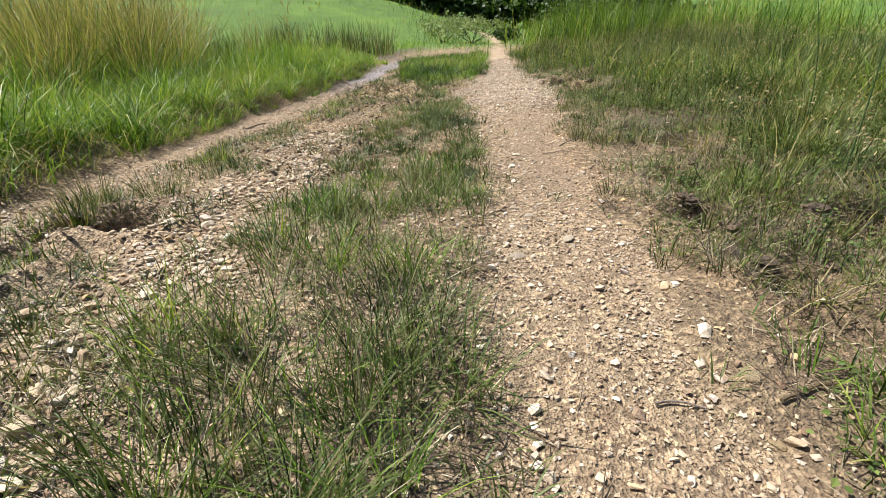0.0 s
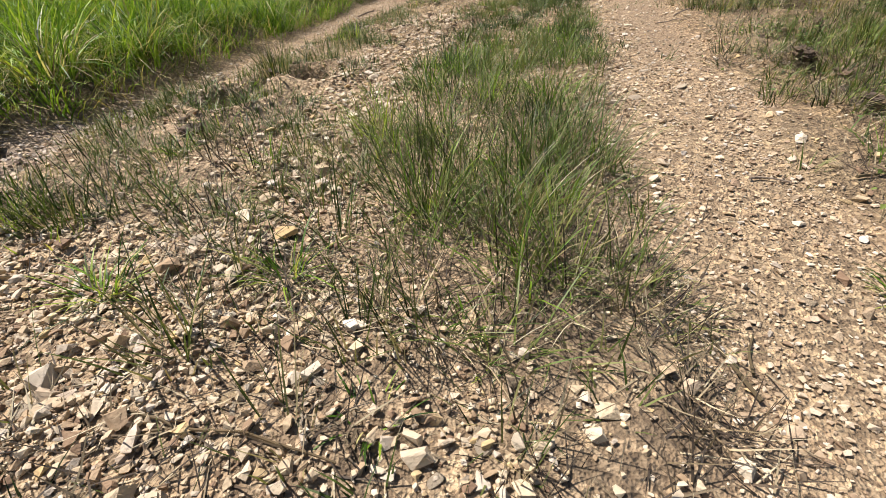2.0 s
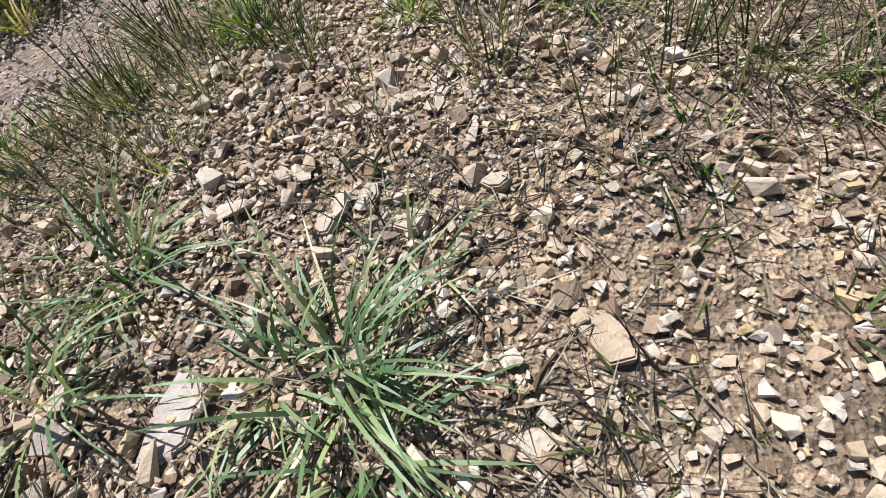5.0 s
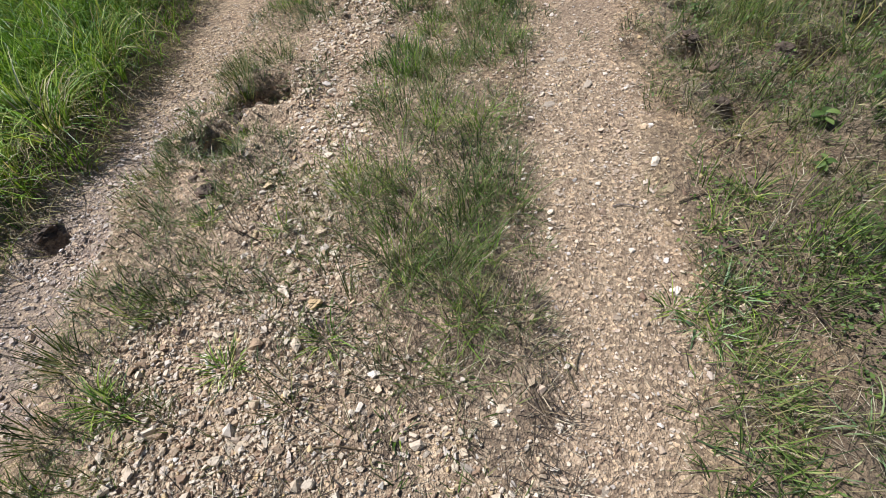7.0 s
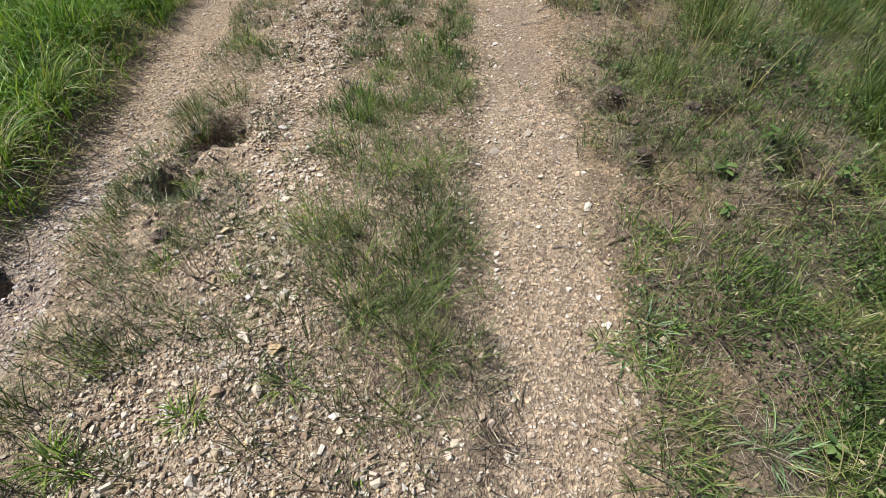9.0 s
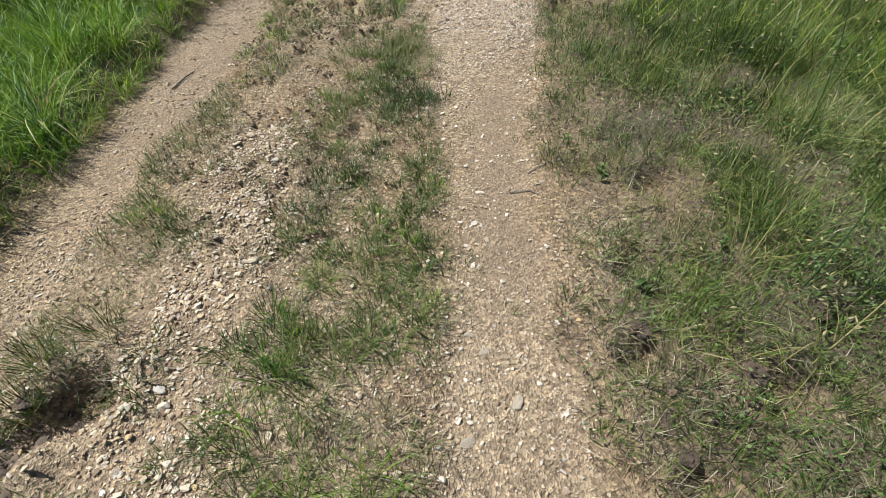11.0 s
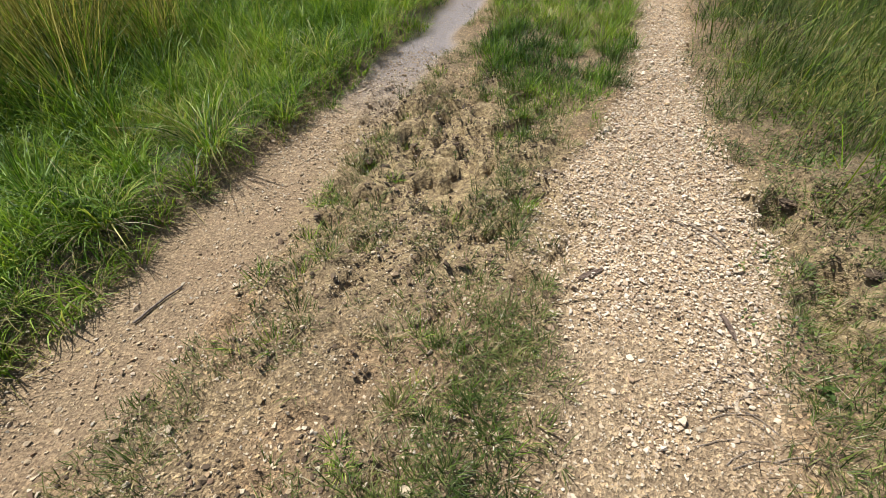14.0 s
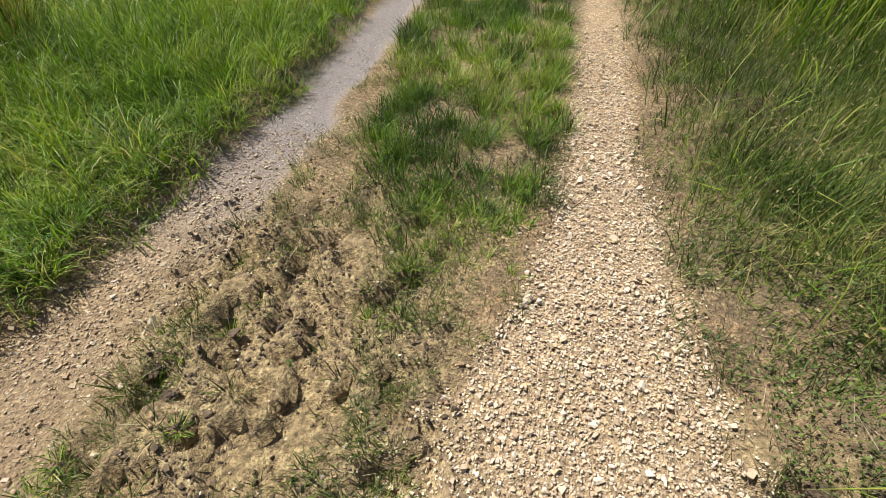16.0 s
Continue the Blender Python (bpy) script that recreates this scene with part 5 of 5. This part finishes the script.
def weed(x, y, tall, leaves, size):
    """A seedling: stem and broad leaves, each a part."""
    size, tall = size * 0.62, tall * 0.8
    base = new("weed")
    base.location = (x, y, float(height(x, y)))
    bm = bmesh.new()
    bmesh.ops.create_cone(bm, cap_ends=True, segments=6, radius1=0.0022, radius2=0.001, depth=tall, matrix=Matrix.Translation((0, 0, tall / 2)))
    part("stem", bm, LEAF, base)
    for k in range(leaves):
        u = 0.35 + 0.65 * k / max(leaves - 1, 1)
        a = k * 2.4 + rng.uniform(-0.3, 0.3)
        ln, tip = size * rng.uniform(0.75, 1.2), rng.uniform(0.1, 0.6)
        bm, rows = bmesh.new(), []
        for i in range(6):
            t = i / 5
            w = 0.30 * ln * math.sin(math.pi * (0.06 + 0.90 * t)) ** 0.8
            r, z = ln * t * math.cos(tip), tall * u + ln * (t * math.sin(tip) - 0.35 * t * t)
            rows.append([bm.verts.new((r * math.cos(a) - s * w * math.sin(a), r * math.sin(a) + s * w * math.cos(a), z + 0.25 * w * abs(s))) for s in (-1, 0, 1)])
        for p, q in zip(rows, rows[1:]):
            for j in range(2):
                bm.faces.new((p[j], p[j + 1], q[j + 1], q[j]))
        part("leaf", bm, LEAF, base)
    return tagged(base, "bright green broad-leaved seedling among verge grass", "weed", "seedlings along the verge")


for px, py in ((-0.06, 3.22), (-0.48, 4.56), (0.16, 2.02), (-0.53, 4.47), (0.30, 1.62)):
    grass_tuft(px, py, 40, 0.075, 0.0032, FRESH, "bright yellow-green grass tuft on the trodden strip", (0.1, 1.2), (0.0, 1.2), 0.035)
for px, py, tall, n, size in ((1.09, 2.39, 0.07, 6, 0.035), (1.17, 2.13, 0.06, 7, 0.045), (1.04, 1.50, 0.05, 5, 0.045), (2.62, 2.57, 0.22, 12, 0.055), (1.39, 1.58, 0.08, 7, 0.04), (1.43, 3.49, 0.06, 6, 0.045), (1.09, 2.35, 0.09, 7, 0.03),
                              (1.15, 2.08, 0.07, 8, 0.035), (1.05, 0.56, 0.06, 7, 0.05), (1.32, 0.69, 0.09, 8, 0.05), (1.49, 0.57, 0.12, 9, 0.05), (0.61, 0.31, 0.04, 4, 0.035), (1.13, 0.73, 0.07, 6, 0.06), (1.34, 0.80, 0.10, 8, 0.05), (1.93, 0.89, 0.2, 12, 0.06),
                              (0.87, -0.24, 0.08, 7, 0.06), (0.17, 4.89, 0.08, 6, 0.025)):
    weed(px, py, tall, n, size)


def tall_stalk(x, y, tall, dx, dy):
    rows = [(x + dx * (i / 8) ** 2, y + dy * (i / 8) ** 2, float(height(x, y)) + tall * i / 8) for i in range(9)]
    return rod(rows, 0.003, 0.0012, BLUE, "grass_stalk", "tall pale grass stalk standing above the verge", "grass stalk", 5)


for a in ((1.54, 1.35, 0.62, 0.02, 0.06), (1.75, 1.2, 0.5, 0.1, 0.1), (2.0, 2.0, 0.7, -0.1, 0.1), (2.3, 3.1, 0.7, 0.15, 0.05), (1.6, 0.4, 0.45, 0.1, -0.05), (-2.6, 1.6, 0.8, -0.1, 0.1), (-2.3, 2.6, 0.8, 0.1, 0.05), (2.1, 5.2, 0.6, 0.1, 0.1)):
    tall_stalk(*a)


def clod(x, y, size):
    """A torn lump of earth beside its hole, crumbling at the edges."""
    bm = bmesh.new()
    bmesh.ops.create_icosphere(bm, subdivisions=4 if size > 0.05 else 3, radius=size / 2)
    for v in bm.verts:
        p = v.co / size
        at = p + Vector((x * 9, y * 9, size * 50))
        q = 0.55 * noise.noise(at * 2.2) + 0.38 * noise.noise(at * 5.5) + 0.30 * abs(noise.noise(at * 11)) + 0.14 * noise.noise(at * 23)
        v.co = v.co * (0.92 + q)
        v.co.z *= 0.55
    me = bpy.data.meshes.new("clod")
    bm.to_mesh(me)
    bm.free()
    me.materials.append(CLOD)
    ob = new("clod", me)
    ob.location = (x, y, float(height(x, y)) + size * 0.06)
    ob.rotation_euler = (0, 0, rng.uniform(0, 6))
    return tagged(ob, "dark crumbling clod of torn-up earth", "clod", "clods of earth")


for px, py, size in ((-1.60, 0.78, 0.085), (-1.53, 0.68, 0.05), (-1.13, 1.12, 0.05), (-0.94, 1.20, 0.045), (-0.97, 1.48, 0.05), (-0.78, 1.42, 0.04), (1.64, 4.07, 0.07), (1.80, 3.96, 0.06), (1.34, 0.75, 0.08), (1.48, 0.62, 0.07), (0.90, 0.95, 0.06), (0.96, 1.35, 0.07), (1.22, 1.12, 0.07), (1.55, 1.28, 0.08), (1.72, 1.12, 0.06),
                      (-0.36, 4.90, 0.07), (-0.22, 4.78, 0.06), (-0.18, 5.35, 0.06), (0.05, 5.25, 0.05), (1.72, 4.45, 0.06), (-0.30, 5.5, 0.05), (0.9, 0.86, 0.05), (1.1, 1.2, 0.05), (-0.1, 5.05, 0.045), (-0.45, 5.1, 0.05)):
    clod(px, py, size)
for k in range(26):
    py = rng.uniform(0.2, 1.9)
    clod(float(np.interp(py, G_Y, G_EDGE)) + rng.uniform(-0.05, 0.35), py, rng.uniform(0.025, 0.055))
for k in range(40):
    py = rng.uniform(-0.2, 2.6)
    px = float(np.interp(py, G_Y, G_EDGE)) + rng.uniform(-0.12, 0.30)
    grass_tuft(px, py, int(rng.integers(20, 40)), rng.uniform(0.05, 0.13), 0.0026, (DEAD, WIRY, DEAD, REED)[k % 4], "matted brown-green tuft at the verge edge", (0.2, 1.4), (0.0, 0.8), 0.06)
for k in range(44):
    py = rng.uniform(-0.2, 1.7)
    px = float(np.interp(py, G_Y, G_EDGE)) + rng.uniform(-0.16, 0.36)
    grass_tuft(px, py, int(rng.integers(16, 34)), rng.uniform(0.06, 0.14), 0.0024, (WIRY, VERGE, WIRY, FRESH)[k % 4], "thin upright grass tuft at the worn verge edge", (0.0, 0.8), (-0.3, 0.9), 0.045)
for k in range(18):
    py = rng.uniform(0.85, 1.65)
    clod(-1.12 + 0.32 * (py - 0.85) + rng.uniform(-0.10, 0.12), py, rng.uniform(0.025, 0.06))

# ---- wood beyond the field ----


def leaf_cloud(centres, radii, per, size, flatten=0.8):
    """Many small leaves set on the skins of uneven clumps."""
    c = np.repeat(np.array(centres), per, 0)
    r = np.repeat(np.array(radii), per)
    n = len(c)
    d = rng.normal(size=(n, 3))
    d /= np.linalg.norm(d, axis=1, keepdims=True)
    p = c + d * (r * rng.uniform(0.55, 1.1, n))[:, None] * np.array([1, 1, flatten])
    m = turn(rng.uniform(0, 6.28, n), rng.uniform(-1.2, 1.2, n), rng.uniform(-1.2, 1.2, n))
    s = size * rng.uniform(0.6, 1.3, n)
    q = np.array([[-0.5, 0, 0], [0, -0.32, 0.04], [0.5, 0, 0], [0, 0.32, 0.04]])
    v = np.einsum("nij,kj->nki", m, q) * s[:, None, None] + p[:, None]
    return v.reshape(-1, 3), np.arange(4 * n), np.full(n, 4), {"tone": np.repeat(rng.random(n), 4)}


def limb_mesh(bm, a, b, r0, r1):
    a, b = Vector(a), Vector(b)
    d = b - a
    bmesh.ops.create_cone(bm, cap_ends=True, segments=8, radius1=r0, radius2=r1, depth=d.length, matrix=Matrix.Translation((a + b) / 2) @ d.to_track_quat("Z", "Y").to_matrix().to_4x4())


def tree(x, y, tall, wide):
    base = new("tree")
    bm = bmesh.new()
    limb_mesh(bm, (0, 0, -0.3), (0.1, 0.1, tall * 0.45), 0.26, 0.16)
    limb_mesh(bm, (0.1, 0.1, tall * 0.45), (0.2, -0.1, tall * 0.85), 0.16, 0.05)
    centres, radii = [], []
    for k in range(13):
        a, u = k * 2.4, 0.10 + 0.80 * k / 12
        reach = wide * (0.45 + 0.55 * math.sin(math.pi * u)) * rng.uniform(0.7, 1.1)
        tip = (reach * math.cos(a), reach * math.sin(a), tall * u + rng.uniform(0, 0.8))
        limb_mesh(bm, (0.1, 0, tall * u * 0.85), tip, 0.07, 0.02)
        for j in range(2):
            centres.append((tip[0] * (1 - 0.4 * j), tip[1] * (1 - 0.4 * j), tip[2] + rng.uniform(-0.4, 0.5)))
            radii.append(wide * rng.uniform(0.26, 0.42))
    part("trunk", bm, BARK, base)
    v, f, s, tone = leaf_cloud(centres, radii, 24, 0.75)
    crown = new("crown", fast_mesh("crown", v, f, s, CANOPY, tone))
    crown.parent = base
    base.location = (x, y, float(height(x, y)))
    return tagged(base, "dark broad-leaved tree at the wood's edge", "tree", "trees of the far wood")


KINDS = [tree(-9.0, 58.0, 11.0, 3.2), tree(-3.0, 56.0, 9.5, 3.0), tree(3.5, 52.0, 10.5, 3.4)]
for k in range(44):
    px = -30 + 1.35 * k + rng.uniform(-0.5, 0.5)
    py = 55 + 0.05 * px * -8 * (px < 0) + rng.uniform(-2, 7) - 0.35 * max(px, 0)
    copy_thing(KINDS[k % 3], Matrix.Translation((px, py, float(height(px, py)))) @ Matrix.Rotation(rng.uniform(0, 6.28), 4, "Z"))


def shrub(x, y, tall, wide, mat, label, leaf=0.11):
    base = new("shrub")
    bm = bmesh.new()
    centres, radii = [], []
    for k in range(9):
        a, r = k * 2.4, wide * 0.5 * math.sqrt((k + 0.5) / 9)
        c = (r * math.cos(a), r * math.sin(a), tall * (0.75 - 0.4 * r / wide) * rng.uniform(0.7, 1.1))
        limb_mesh(bm, (0, 0, 0), c, 0.02, 0.006)
        centres.append(c)
        radii.append(tall * 0.38)
    part("stems", bm, BARK, base)
    v, f, s, tone = leaf_cloud(centres, radii, 170 if leaf < 0.2 else 60, leaf)
    crown = new("crown", fast_mesh("crown", v, f, s, mat, tone))
    crown.parent = base
    base.location = (x, y, float(height(x, y)))
    return tagged(base, label, "shrub")


shrub(4.1, 21.0, 1.2, 2.8, PALE, "sunlit pale green bush beside the path's end")
shrub(3.2, 23.5, 1.3, 2.4, PALE, "light green bush at the field margin")
shrub(5.2, 19.5, 0.6, 0.9, CANOPY, "dark green low bush beside the path")
shrub(7.6, 17.5, 2.2, 3.0, LEAF, "tall green bush standing over the path")

under = shrub(-12.0, 52.0, 4.0, 4.6, CANOPY, "dark undergrowth bush at the wood's edge", 0.65)
for k in range(30):
    px = -30 + 1.95 * k + rng.uniform(-0.5, 0.5)
    py = 52.5 - 0.4 * px * (px < 0) - 0.35 * max(px, 0) + rng.uniform(-1, 1)
    copy_thing(under, Matrix.Translation((px, py, float(height(px, py)) - 0.2)) @ Matrix.Rotation(rng.uniform(0, 6.28), 4, "Z"))
